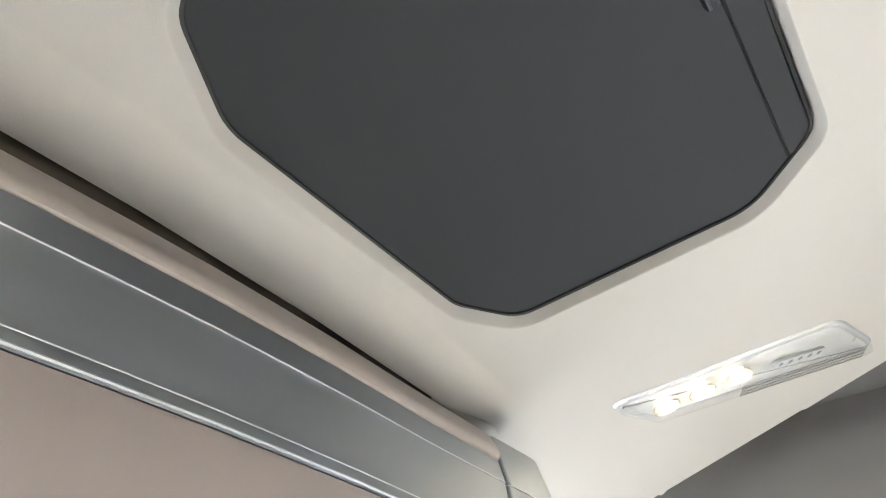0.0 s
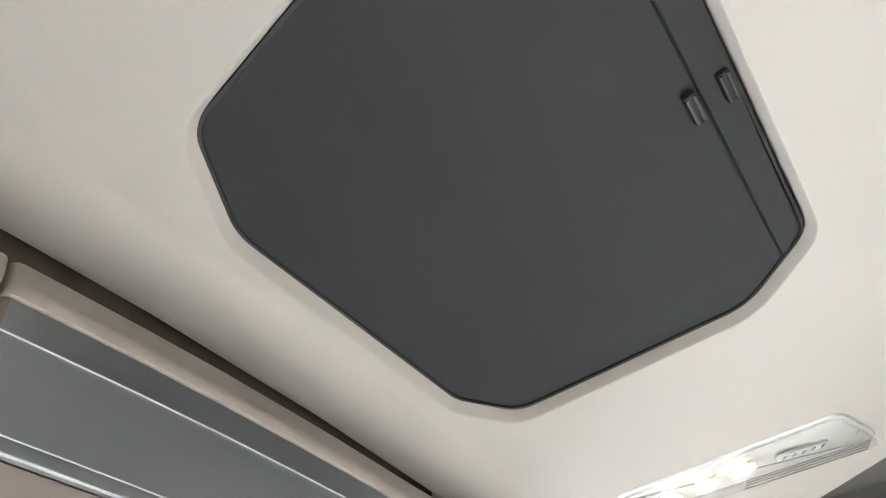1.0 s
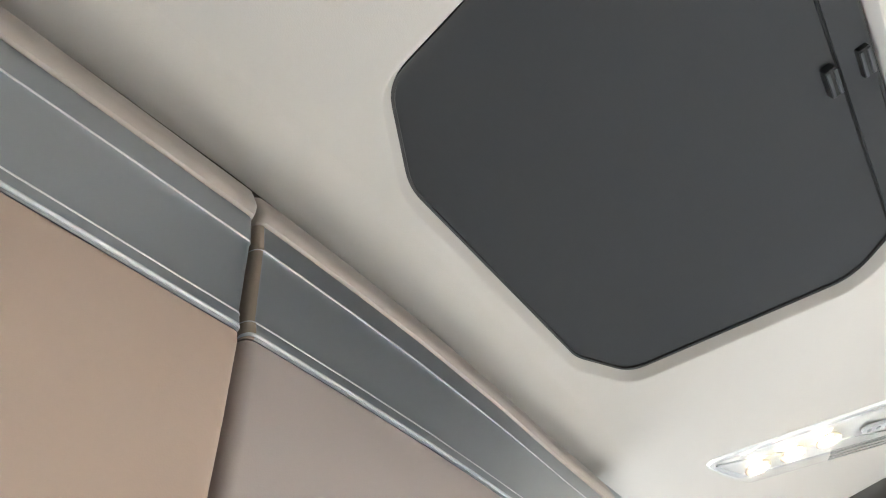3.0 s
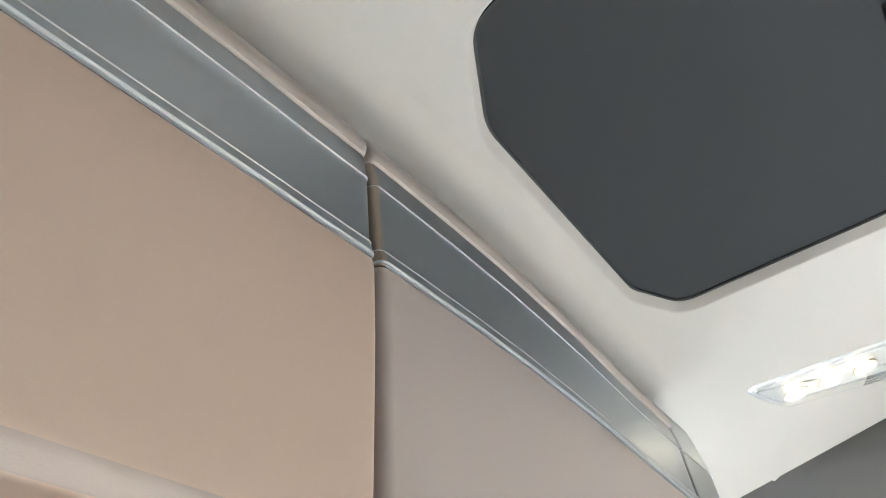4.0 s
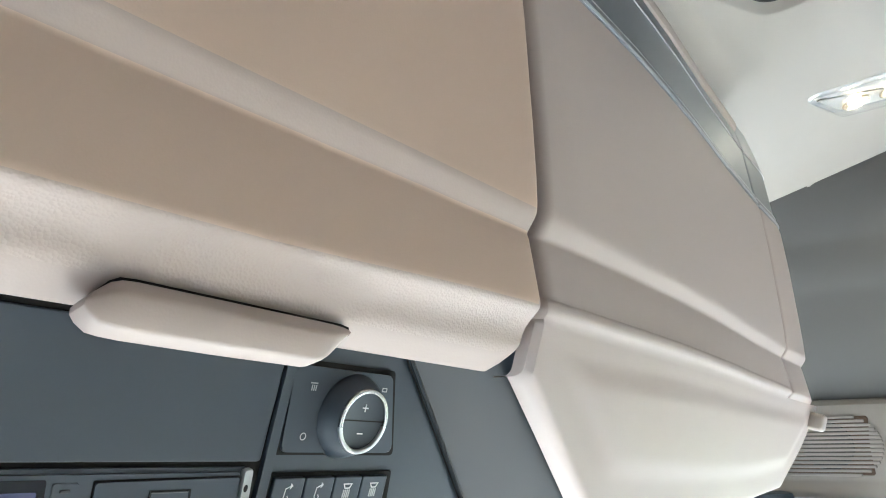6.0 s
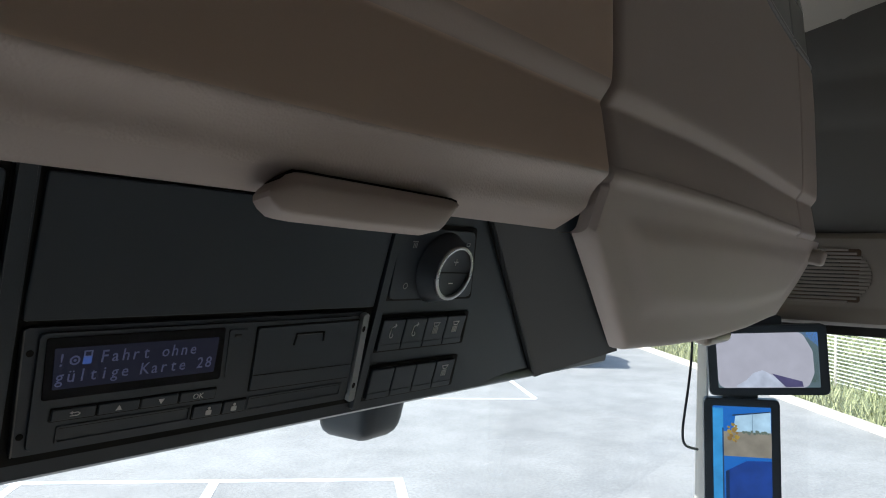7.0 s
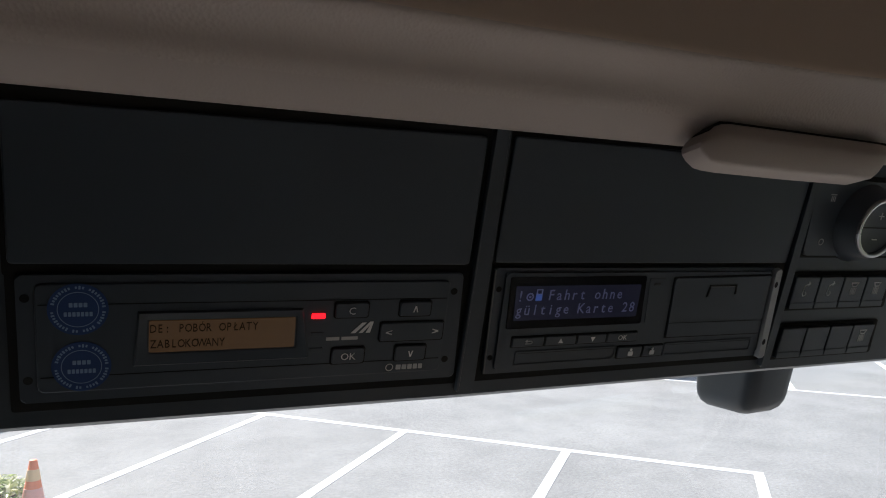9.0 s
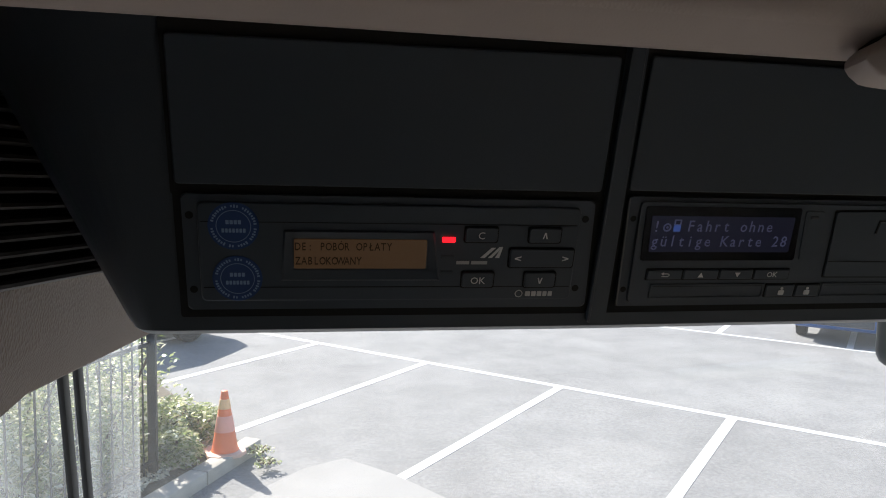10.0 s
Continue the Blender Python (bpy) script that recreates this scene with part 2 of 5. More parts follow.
def rect(x0, x1, y0, y1, r=0.0015, seg=3):
    return rounded([(x0, y0), (x1, y0), (x1, y1), (x0, y1)], r, seg)


def disc(cx, cy, r, n=32):
    return [(cx + r * math.cos(2 * math.pi * k / n), cy + r * math.sin(2 * math.pi * k / n)) for k in range(n)]


def turned(profile, n=32, axis="z"):
    """A body of revolution from (radius, height) pairs."""
    b = bmesh.new()
    rings = [[b.verts.new((r * math.cos(2 * math.pi * k / n), r * math.sin(2 * math.pi * k / n), h)) for k in range(n)] for r, h in profile]
    for p, q in zip(rings, rings[1:]):
        for k in range(n):
            b.faces.new((p[k], p[(k + 1) % n], q[(k + 1) % n], q[k]))
    b.faces.new(rings[0][::-1])
    b.faces.new(rings[-1])
    return b


def swept(path, profile, closed=True, end_in=0.0):
    """A profile of (out, z) carried along a plan path; out is to the path's right. The ends are closed."""
    b = bmesh.new()
    pts = [Vector((x, y)) for x, y in path]
    rows = []
    for i, p in enumerate(pts):
        a, c = pts[max(i - 1, 0)], pts[min(i + 1, len(pts) - 1)]
        d = (c - a).normalized()
        nrm = Vector((d.y, -d.x))
        rows.append([b.verts.new((p.x + nrm.x * o, p.y + nrm.y * o, z)) for o, z in profile])
    m = len(profile)
    for p, q in zip(rows, rows[1:]):
        for k in range(m if closed else m - 1):
            b.faces.new((p[k], p[(k + 1) % m], q[(k + 1) % m], q[k]))
    if closed:
        b.faces.new(rows[0][::-1])
        b.faces.new(rows[-1])
    return b


def tube(points, r, n=8):
    b = bmesh.new()
    pts = [Vector(p) for p in points]
    rows = []
    for i, p in enumerate(pts):
        d = (pts[min(i + 1, len(pts) - 1)] - pts[max(i - 1, 0)]).normalized()
        u = d.orthogonal().normalized() if i == 0 else (u - d * u.dot(d)).normalized()
        w = d.cross(u)
        rows.append([b.verts.new(p + (u * math.cos(2 * math.pi * k / n) + w * math.sin(2 * math.pi * k / n)) * r) for k in range(n)])
    for p, q in zip(rows, rows[1:]):
        for k in range(n):
            b.faces.new((p[k], p[(k + 1) % n], q[(k + 1) % n], q[k]))
    b.faces.new(rows[0][::-1])
    b.faces.new(rows[-1])
    return b


def smooth_path(points, n=6):
    """Points on a smooth curve through the given ones."""
    out = []
    p = [Vector(q) for q in points]
    for i in range(len(p) - 1):
        a, b, c, d = p[max(i - 1, 0)], p[i], p[i + 1], p[min(i + 2, len(p) - 1)]
        for k in range(n):
            t = k / n
            out.append(tuple(0.5 * ((2 * b) + (c - a) * t + (2 * a - 5 * b + 4 * c - d) * t * t + (3 * b - a - 3 * c + d) * t ** 3)))
    out.append(tuple(p[-1]))
    return out


def glyphs(text, size):
    cu = bpy.data.curves.new("t", "FONT")
    cu.body, cu.size, cu.extrude, cu.align_x, cu.align_y = text, size, 0.00008, "CENTER", "BOTTOM_BASELINE"
    cu.resolution_u = 2
    ob = bpy.data.objects.new("t", cu)
    scene.collection.objects.link(ob)
    me = bpy.data.meshes.new_from_object(ob.evaluated_get(bpy.context.evaluated_depsgraph_get()))
    bpy.data.objects.remove(ob)
    bpy.data.curves.remove(cu)
    return me


def lettering(text, x, y, size, z, mat, parent, pitch=0.0, wide=1.0):
    """Raised writing in the parent's plane, set letter by letter where a pitch is given. x, y: its middle, or its left end."""
    b = bmesh.new()
    for k, ch in enumerate(text if pitch else [text]):
        if ch == " ":
            continue
        me = glyphs(ch, size)
        mid = (max(v.co.x for v in me.vertices) + min(v.co.x for v in me.vertices)) / 2 if pitch else 0.0
        for v in me.vertices:
            v.co = ((v.co.x - mid) * wide + x + (k + 0.5) * pitch, v.co.y + y - size * 0.35, v.co.z + z)
        b.from_mesh(me)
        bpy.data.meshes.remove(me)
    return link("lettering", b, mat, parent, smooth=False)


# ---- the cab's shell ----
CAB = pose(0.92, -0.035, 0, 0, 0, 5)  # the cab's own axes: across, ahead, up


def front_edge(x):
    """How far ahead the cabinets' front stands."""
    return float(np.interp(x, (-0.3, 0.55, 0.70, 0.95, 1.287, 1.42, 1.50), (-0.066, -0.0655, -0.060, -0.0425, -0.008, 0.012, 0.05)))


def roof_z(x, y):
    """Height of the headliner, which rises to the rear and rounds off towards the side walls."""
    p = CAB.inverted() @ Vector((x, y, 0))
    side = max(0.0, (abs(p.x) - 1.03) / 0.07)
    # in front it turns down to a lip behind the cabinets' top rail, with a shadow groove beyond it
    ahead, fade = y - front_edge(x), min(1.0, max(0.0, (1.46 - x) / 0.22))
    q, g = min(1.0, max(0.0, (ahead - 0.026) / 0.058)), min(1.0, max(0.0, (ahead - 0.086) / 0.010))
    return 3.6304 - 0.2814 * max(y, -1.0) - 0.006 * min(side, 1.4) ** 2 - fade * (0.046 * q * q * (3 - 2 * q) - 0.040 * g * g * (3 - 2 * g))


HATCH = [(0.590, -0.47), (0.612, -0.126), (0.728, -0.056), (1.150, -0.028), (1.260, -0.067), (1.397, -0.418), (1.338, -0.546), (0.632, -0.602)]
HATCH_R = [0.06, 0.055, 0.10, 0.08, 0.07, 0.09, 0.05, 0.06]
hatch_line = []
for _p, _q in zip(rounded(HATCH, HATCH_R, 6), rounded(HATCH, HATCH_R, 6)[1:] + rounded(HATCH, HATCH_R, 6)[:1]):
    _m = max(1, round((Vector(_q) - Vector(_p)).length / 0.02))
    hatch_line += [tuple(Vector(_p).lerp(Vector(_q), k / _m)) for k in range(_m)]


def grown(outline, d):
    """The outline moved outwards by d."""
    c = Vector((sum(p[0] for p in outline) / len(outline), sum(p[1] for p in outline) / len(outline)))
    n, out = len(outline), []
    for i in range(n):
        a, b = Vector(outline[i - 1]), Vector(outline[(i + 1) % n])
        t = (b - a).normalized()
        nr = Vector((t.y, -t.x))
        p = Vector(outline[i])
        if nr.dot(p - c) < 0:
            nr = -nr
        out.append(tuple(p + nr * d))
    return out


def build_ceiling():
    b = bmesh.new()
    n = len(hatch_line)
    cx, cy = 0.95, -0.32
    far = []
    for x, y in hatch_line:
        d = Vector((x - cx, y - cy)).normalized()
        q = CAB.to_3x3().inverted() @ Vector((d.x, d.y, 0))
        o = CAB.inverted() @ Vector((cx, cy, 0))
        k = min(((1.12 if q.x > 0 else -1.12) - o.x) / q.x if abs(q.x) > 1e-6 else 99, ((0.34 if q.y > 0 else -2.05) - o.y) / q.y if abs(q.y) > 1e-6 else 99)
        lo, hi = 0.0, k
        if cy + d.y * k - front_edge(cx + d.x * k) > 0.030:  # the front strip goes on from here
            for _ in range(30):
                mid = (lo + hi) / 2
                lo, hi = (mid, hi) if cy + d.y * mid - front_edge(cx + d.x * mid) < 0.030 else (lo, mid)
            k = lo
        far.append((cx + d.x * k, cy + d.y * k))
    loops = []
    for d, dz in ((-0.004, 0.034), (-0.003, 0.024), (0.0, 0.0165), (0.0022, 0.0118), (0.0044, 0.0072), (0.0064, 0.0028), (0.0076, 0.0008), (0.0086, 0.0), (0.0115, -0.0002), (0.016, 0.0)):
        loops.append([(x, y, roof_z(x, y) + dz) for x, y in grown(hatch_line, d)])
    base = grown(hatch_line, 0.016)
    for t in (0.12, 0.25, 0.4, 0.55, 0.68, 0.78, 0.86, 0.93, 1.0):
        loops.append([(a[0] + (e[0] - a[0]) * t, a[1] + (e[1] - a[1]) * t, roof_z(a[0] + (e[0] - a[0]) * t, a[1] + (e[1] - a[1]) * t)) for a, e in zip(base, far)])
    rows = [[b.verts.new(p) for p in lp] for lp in loops]
    for p, q in zip(rows, rows[1:]):
        for k in range(n):
            b.faces.new((p[k], p[(k + 1) % n], q[(k + 1) % n], q[k]))
    # the front strip, which turns down behind the cabinets
    ahead = [0.022 + 0.003 * k for k in range(36)] + [0.16, 0.22, 0.30]
    strip = [[b.verts.new((x, front_edge(x) + o, roof_z(x, front_edge(x) + o) - 0.0001)) for o in ahead] for x in np.linspace(-0.30, 2.05, 190)]
    for p, q in zip(strip, strip[1:]):
        for k in range(len(ahead) - 1):
            b.faces.new((p[k], p[k + 1], q[k + 1], q[k]))
    ob = link("ceiling", b, M_HEAD)
    b = bmesh.new()
    b.from_mesh(ob.data)
    b.normal_update()
    bmesh.ops.reverse_faces(b, faces=[f for f in b.faces if f.normal.z > 0])
    b.to_mesh(ob.data)
    b.free()
    for v in ob.data.polygons:
        v.use_smooth = True
    sol = ob.modifiers.new("thick", "SOLIDIFY")
    sol.thickness, sol.offset, sol.use_rim = 0.004, -1, False  # the lining's thickness goes upwards
    return tagged(ob, "cream fabric headliner with a moulded hatch opening", "ceiling", kind="structure")


build_ceiling()
# roof skin above the lining, so that no light leaks in
tagged(link("roof", box(-1.25, 1.25, -2.2, 0.95, 3.99, 4.03), M_WALL), "plain outer roof skin of the cab", "roof", kind="structure").matrix_world = CAB

X_SIDE = 1.09  # right wall; the left one lies a little nearer


def side_wall(name, s, label):
    b = bmesh.new()
    xs = X_SIDE if s > 0 else 1.06
    a, c = sorted((s * xs, s * (xs + 0.06)))
    box(a, c, -2.1, 0.92, 2.83 if s < 0 else 2.866, 4.0, bm=b)
    box(a, c, -2.1, 1.10, 1.25, 1.95, bm=b)
    # rear ends out of view: left walled up early to cut light, right kept long
    box(a, c, -2.1, 0.10 if s < 0 else -1.0, 1.95, 2.83 if s < 0 else 2.866, bm=b)
    ob = tagged(link(name, b, M_WALL, smooth=False), label, "wall", kind="structure")
    ob.matrix_world = CAB
    return ob


def wall_panel():
    """Padded panels on the upper right wall: each bulges a little and steps back below."""
    prof = [(0.0, 3.70), (0.004, 3.60), (0.008, 3.55), (0.009, 3.51), (0.007, 3.478), (0.005, 3.462), (0.006, 3.45), (0.010, 3.43), (0.0135, 3.40), (0.0135, 3.375), (0.011, 3.352), (0.008, 3.341), (0.0075, 3.325), (0.009, 3.29), (0.0115, 3.25), (0.011, 3.20), (0.006, 3.15), (0.002, 3.11), (0.0, 3.08)]
    b = bmesh.new()
    rows = [[b.verts.new((X_SIDE - o - 0.0005, v, z)) for o, z in prof] for v in np.linspace(-2.05, 0.35, 9)]
    for p, q in zip(rows, rows[1:]):
        for k in range(len(prof) - 1):
            b.faces.new((p[k], p[k + 1], q[k + 1], q[k]))
    ob = link("wall_panel", b, M_WALL)
    for p in ob.data.polygons:
        p.use_smooth = True
    sol = ob.modifiers.new("thick", "SOLIDIFY")
    sol.thickness, sol.offset = 0.004, -1
    ob.matrix_world = CAB
    tagged(ob, "grey padded wall panels with soft horizontal folds", "wall panel", kind="structure")


wall_panel()
side_wall("wall_left", -1, "grey lined side wall over a door window")
side_wall("wall_right", 1, "grey lined side wall over a door window")
# rear wall, floor and dashboard are unseen, their beige set to bounce light
tagged(link("wall_rear", box(-1.15, 1.15, -2.12, -2.06, 1.25, 4.0), M_DARKL), "plain beige rear wall of the cab", "wall", kind="structure").matrix_world = CAB
tagged(link("floor", box(-1.15, 1.15, -2.1, 1.10, 1.22, 1.27), M_FLOOR), "plain beige cab floor", "floor", kind="structure").matrix_world = CAB
tagged(link("wall_front", box(-1.15, 1.15, 1.04, 1.10, 1.25, 2.0), M_BLACK), "plain dark front bulkhead below the windscreen", "wall", kind="structure").matrix_world = CAB
tagged(link("dashboard", box(-1.08, 1.08, 0.30, 1.03, 1.70, 1.96, 0.04, 3), M_DASH), "unseen beige dashboard added to bounce light", "dashboard").matrix_world = CAB
tagged(link("wall_above_windscreen", box(-1.15, 1.15, 0.86, 0.92, 2.94, 4.0), M_WALL), "lined cab front above the windscreen", "wall", kind="structure").matrix_world = CAB


def windscreen():
    b = bmesh.new()
    rows = []
    for v, z in ((0.90, 2.95), (1.04, 1.97)):
        rows.append([b.verts.new((u, v - 0.05 * (u / 1.1) ** 2, z)) for u in np.linspace(-1.1, 1.1, 13)])
    for k in range(12):
        b.faces.new((rows[0][k], rows[0][k + 1], rows[1][k + 1], rows[1][k]))
    ob = tagged(link("window_front", b, M_GLASS), "large clear raked windscreen", "window", kind="structure")
    sol = ob.modifiers.new("thick", "SOLIDIFY")
    sol.thickness = 0.005
    ob.matrix_world = CAB
    ob.visible_shadow = False


windscreen()


def side_window(name, s):
    root = thing(name, "clear door window with black rubber seals", "window", kind="structure", m=CAB)
    a = s * (X_SIDE if s > 0 else 1.06) + s * 0.03
    g = part("pane", box(a - 0.002, a + 0.002, 0.10 if s < 0 else -1.0, 1.09 if s < 0 else 1.00, 1.95, 2.83 if s < 0 else 2.866), M_GLASS2 if s < 0 else M_GLASS, root)
    g.visible_shadow = False
    return root


w_left = side_window("window_left", -1)
w_right = side_window("window_right", 1)
for v in (0.551, 0.609):
    b = box(-1.079, -1.072, v, v + 0.022, 1.95, 2.84, 0.003)
    for q in b.verts:
        q.co.y -= 0.22 * (q.co.z - 2.76)  # the guides lean with the windscreen
    part("window_seal", b, M_SEAL, w_left, "black rubber window seal")
part("window_seal", box(X_SIDE + 0.006, X_SIDE + 0.028, -0.98, 0.6, 2.842, 2.869, 0.004), M_SEAL, w_right, "black rubber window seal")

# ---- header trim over the door windows, with their grilles ----


def header_trim(name, s, label):
    root = thing(name, label, "trim", kind="structure", m=CAB)
    xs = X_SIDE if s > 0 else 1.06
    prof = [(-0.002, 2.80), (0.012, 2.795), (0.03, 2.805), (0.042, 2.84), (0.045, 2.90), (0.05, 2.98), (0.048, 3.05), (0.036, 3.075), (0.0, 3.085)]
    if s > 0:  # a flat sill, a hollow line, then the upright face that holds the loudspeaker
        prof = [(-0.002, 2.868), (0.020, 2.866), (0.044, 2.869), (0.052, 2.876), (0.054, 2.900), (0.050, 2.909), (0.050, 2.916), (0.0515, 2.98), (0.049, 3.055), (0.044, 3.072), (0.030, 3.083), (0.0, 3.088)]
    b = bmesh.new()
    rows = [[b.verts.new((s * (xs - o), v, z + (0.014 * (s < 0) - 0.13 * max(0.0, min(v, 0.62 if s > 0 else 0.9) - 0.30)) * (z < 2.88))) for o, z in prof] for v in np.linspace(-1.2, 0.90, 22)]
    for p, q in zip(rows, rows[1:]):
        for k in range(len(prof) - 1):
            b.faces.new((p[k], p[k + 1], q[k + 1], q[k]))
    b.faces.new(rows[0]), b.faces.new(rows[-1])
    # the left header is set darker than its right twin
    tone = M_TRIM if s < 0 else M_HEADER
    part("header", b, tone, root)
    g0, g1, low, high, n = (0.0, 0.40, 2.902, 3.040, 18) if s < 0 else (-0.062, 0.34, 2.920, 3.050, 15)
    pitch = (high - low) / n
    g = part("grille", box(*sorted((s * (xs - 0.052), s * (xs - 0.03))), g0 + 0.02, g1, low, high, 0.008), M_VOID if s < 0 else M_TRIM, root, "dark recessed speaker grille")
    if s > 0:
        spk = part("loudspeaker", turned([(0.052, 0.0), (0.050, 0.003), (0.034, 0.0015), (0.012, 0.0005)], 32), M_SEAL, g, "black round loudspeaker behind the grille")
        spk.matrix_local = Matrix.Translation((xs - 0.0525, 0.045, 2.985)) @ Matrix.Rotation(radians(-90), 4, "Y")
    for k in range(n):
        z = low + (k + 0.5) * pitch
        rear = g0 + 0.075 * (1 - math.sqrt(max(0.0, 1 - (abs(z - (low + high) / 2) / (high - low) * 2) ** 2)))  # the grille's rear end is round
        sl = box(*sorted((s * (xs - 0.0575), s * (xs - 0.048))), rear, g1 - 0.005, *((-pitch * 0.30, pitch * 0.30) if s < 0 else (-pitch * 0.37, pitch * 0.37)), 0.0014, 1)
        # left slats: shade is put into a near-black tone, the right ones stay taupe
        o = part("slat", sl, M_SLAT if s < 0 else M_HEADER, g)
        o.location.z = z
    if s < 0:  # the grille turns in towards the console's end
        g.matrix_local = Matrix.Translation((-(xs - 0.05), 0.165, 0)) @ Matrix.Rotation(radians(-22), 4, "Z") @ Matrix.Translation((xs - 0.05, -0.165, 0))
    return root


header_trim("trim_left", -1, "brown grained window header with a ribbed grille")
header_trim("trim_right", 1, "beige grained window header with a ribbed grille")

# ---- roof hatch with its blind ----
roof_turn = Matrix.Rotation(math.atan(-0.2814), 4, "X")


def hatch():
    root = thing("roof_hatch", "roof hatch closed by a charcoal pull-out blind", "hatch")
    up = Vector((0, 0.2709, 0.9626))

    def lay(outline, h, thick):
        b = bmesh.new()
        lo = [b.verts.new(Vector((x, y, 3.6304 - 0.2814 * y)) + up * h) for x, y in outline]
        hi = [b.verts.new(v.co + up * thick) for v in lo]
        n = len(lo)
        b.faces.new(lo[::-1]), b.faces.new(hi)
        for i in range(n):
            b.faces.new((lo[i], lo[(i + 1) % n], hi[(i + 1) % n], hi[i]))
        return b
    part("blind", lay(grown(hatch_line, -0.003), 0.019, 0.004), M_BLIND, root, "charcoal fabric blind")
    rim = bmesh.new()
    loops = [[rim.verts.new(Vector((x, y, 3.6304 - 0.2814 * y)) + up * h) for x, y in grown(hatch_line, dd)] for dd, h in ((-0.0025, 0.0155), (-0.0070, 0.0155), (-0.0080, 0.0185), (-0.0025, 0.0185))]
    for p, q in zip(loops, loops[1:] + loops[:1]):
        for k in range(len(p)):
            rim.faces.new((p[k], p[(k + 1) % len(p)], q[(k + 1) % len(p)], q[k]))
    part("edging", rim, M_SEAL, root, "black rubber edging")
    part("pull_bar", lay([(0.60, -0.5605), (1.345, -0.4980), (1.345, -0.506), (1.306, -0.5365), (0.963, -0.5690), (0.62, -0.592)], 0.0135, 0.005), M_BLIND, root, "charcoal pull bar of the blind")
    part("seam", lay([(0.60, -0.5575), (1.352, -0.4945), (1.352, -0.4975), (0.60, -0.5605)], 0.0178, 0.002), M_VOID, root)
    for cx, cy in ((1.018, -0.510), (1.024, -0.553)):
        m = Matrix.Translation((cx, cy, 3.6304 - 0.2814 * cy)) @ Matrix.Rotation(radians(5), 4, "Z") @ roof_turn
        t = part("latch", box(-0.023, 0.023, -0.008, 0.008, 0.006, 0.018, 0.002), M_SEAL, root, "small black pull catch")
        t.matrix_local = m
        for y0 in (-0.0075, 0.0025):
            part("finger_ridge", box(-0.021, 0.021, y0, y0 + 0.0050, 0.0035, 0.0075, 0.0014), M_GREYD, t, "raised grey finger ridge")


hatch()

# ---- ceiling lamp ----


def ceiling_lamp():
    m = Matrix.Translation((0, 0, 3.6304)) @ Matrix.Rotation(0, 4, "Z")
    root = thing("ceiling_lamp", "long clear ceiling lamp with lit round LEDs", "lamp")
    up = Vector((0, 0.2709, 0.9626))
    out = rounded([(1.582, -0.034), (1.702, -0.066), (1.970, -0.450), (1.798, -0.420)], [0.016, 0.03, 0.022, 0.06], 6)

    def lay(outline, h, thick, bevel=0.0):
        b = bmesh.new()
        pos = lambda x, y, k: Vector((x, y, roof_z(x, y))) + up * k
        n = len(outline)
        steps = [(0.0, h), (0.0, h - thick * 0.6), (-0.004, h - thick)]
        rows = [[b.verts.new(pos(x, y, k)) for x, y in grown(outline, d)] for d, k in steps]
        for p, q in zip(rows, rows[1:]):
            for i in range(n):
                b.faces.new((p[i], p[(i + 1) % n], q[(i + 1) % n], q[i]))
        b.faces.new(rows[0][::-1]), b.faces.new(rows[-1])
        return b
    part("rim", lay(grown(out, 0.005), 0.004, 0.008), principled("clear_lamp_rim", (0.80, 0.81, 0.82), 0.22, 0.45), root, "bright silvery rim")
    part("reflector", lay(grown(out, -0.008), 0.0, 0.007), textured("lamp_reflector", (0.82, 0.82, 0.81), 0.3, 0.15, grain=90, depth=0.2, stain=20, vary=0.08), root, "silvery reflector")
    M_CUP = principled("warm_silver_cup", (0.93, 0.86, 0.74), 0.16, 0.9)
    led = glowing("warm_led", (1.0, 0.80, 0.56), 8.0, (0.9, 0.9, 0.9))
    pos = lambda x, y: Vector((x, y, roof_z(x, y)))
    along = Matrix.Rotation(radians(26), 4, "Z")
    for x, y in ((1.676, -0.103), (1.705, -0.166), (1.735, -0.230)):
        base = Matrix.Translation(pos(x, y) - up * 0.0132) @ roof_turn @ along
        # a shallow oval bowl, open below, with the lit chip at its bottom
        b = bmesh.new()
        rims = [[b.verts.new((r * 0.82 * math.cos(2 * math.pi * k / 28), r * math.sin(2 * math.pi * k / 28), h)) for k in range(28)] for r, h in ((0.0255, 0.0005), (0.0268, -0.0035), (0.0245, -0.0042), (0.0225, -0.0015), (0.0165, 0.0030), (0.0085, 0.0052))]
        for p0, q0 in zip(rims, rims[1:]):
            for k in range(28):
                b.faces.new((p0[k], p0[(k + 1) % 28], q0[(k + 1) % 28], q0[k]))
        b.faces.new(rims[-1])
        cup = part("reflector_cup", b, M_CUP, root, "warm silvery reflector cup")
        cup.matrix_local = base
        o = part("led", turned([(0.0125, 0.0046), (0.0120, 0.0024), (0.0085, 0.0008), (0.0030, 0.0)], 20), led, root, "lit warm LED spot")
        o.matrix_local = base
    sw = part("switch", slab(rect(-0.0115, 0.0115, -0.056, 0.056, 0.009, 5), -0.014, -0.008, 0.002), principled("lamp_switch", (0.62, 0.63, 0.64), 0.35), root, "grey rocker switch")
    sw.matrix_local = Matrix.Translation(pos(1.810, -0.330)) @ Matrix.Rotation(radians(43), 4, "Z") @ roof_turn
    for k in range(5):
        o = part("rib", box(-0.005, 0.005, -0.003, 0.003, -0.0165, -0.0135, 0.001), M_GREYP, sw)
        o.location.y = -0.044 + 0.022 * k
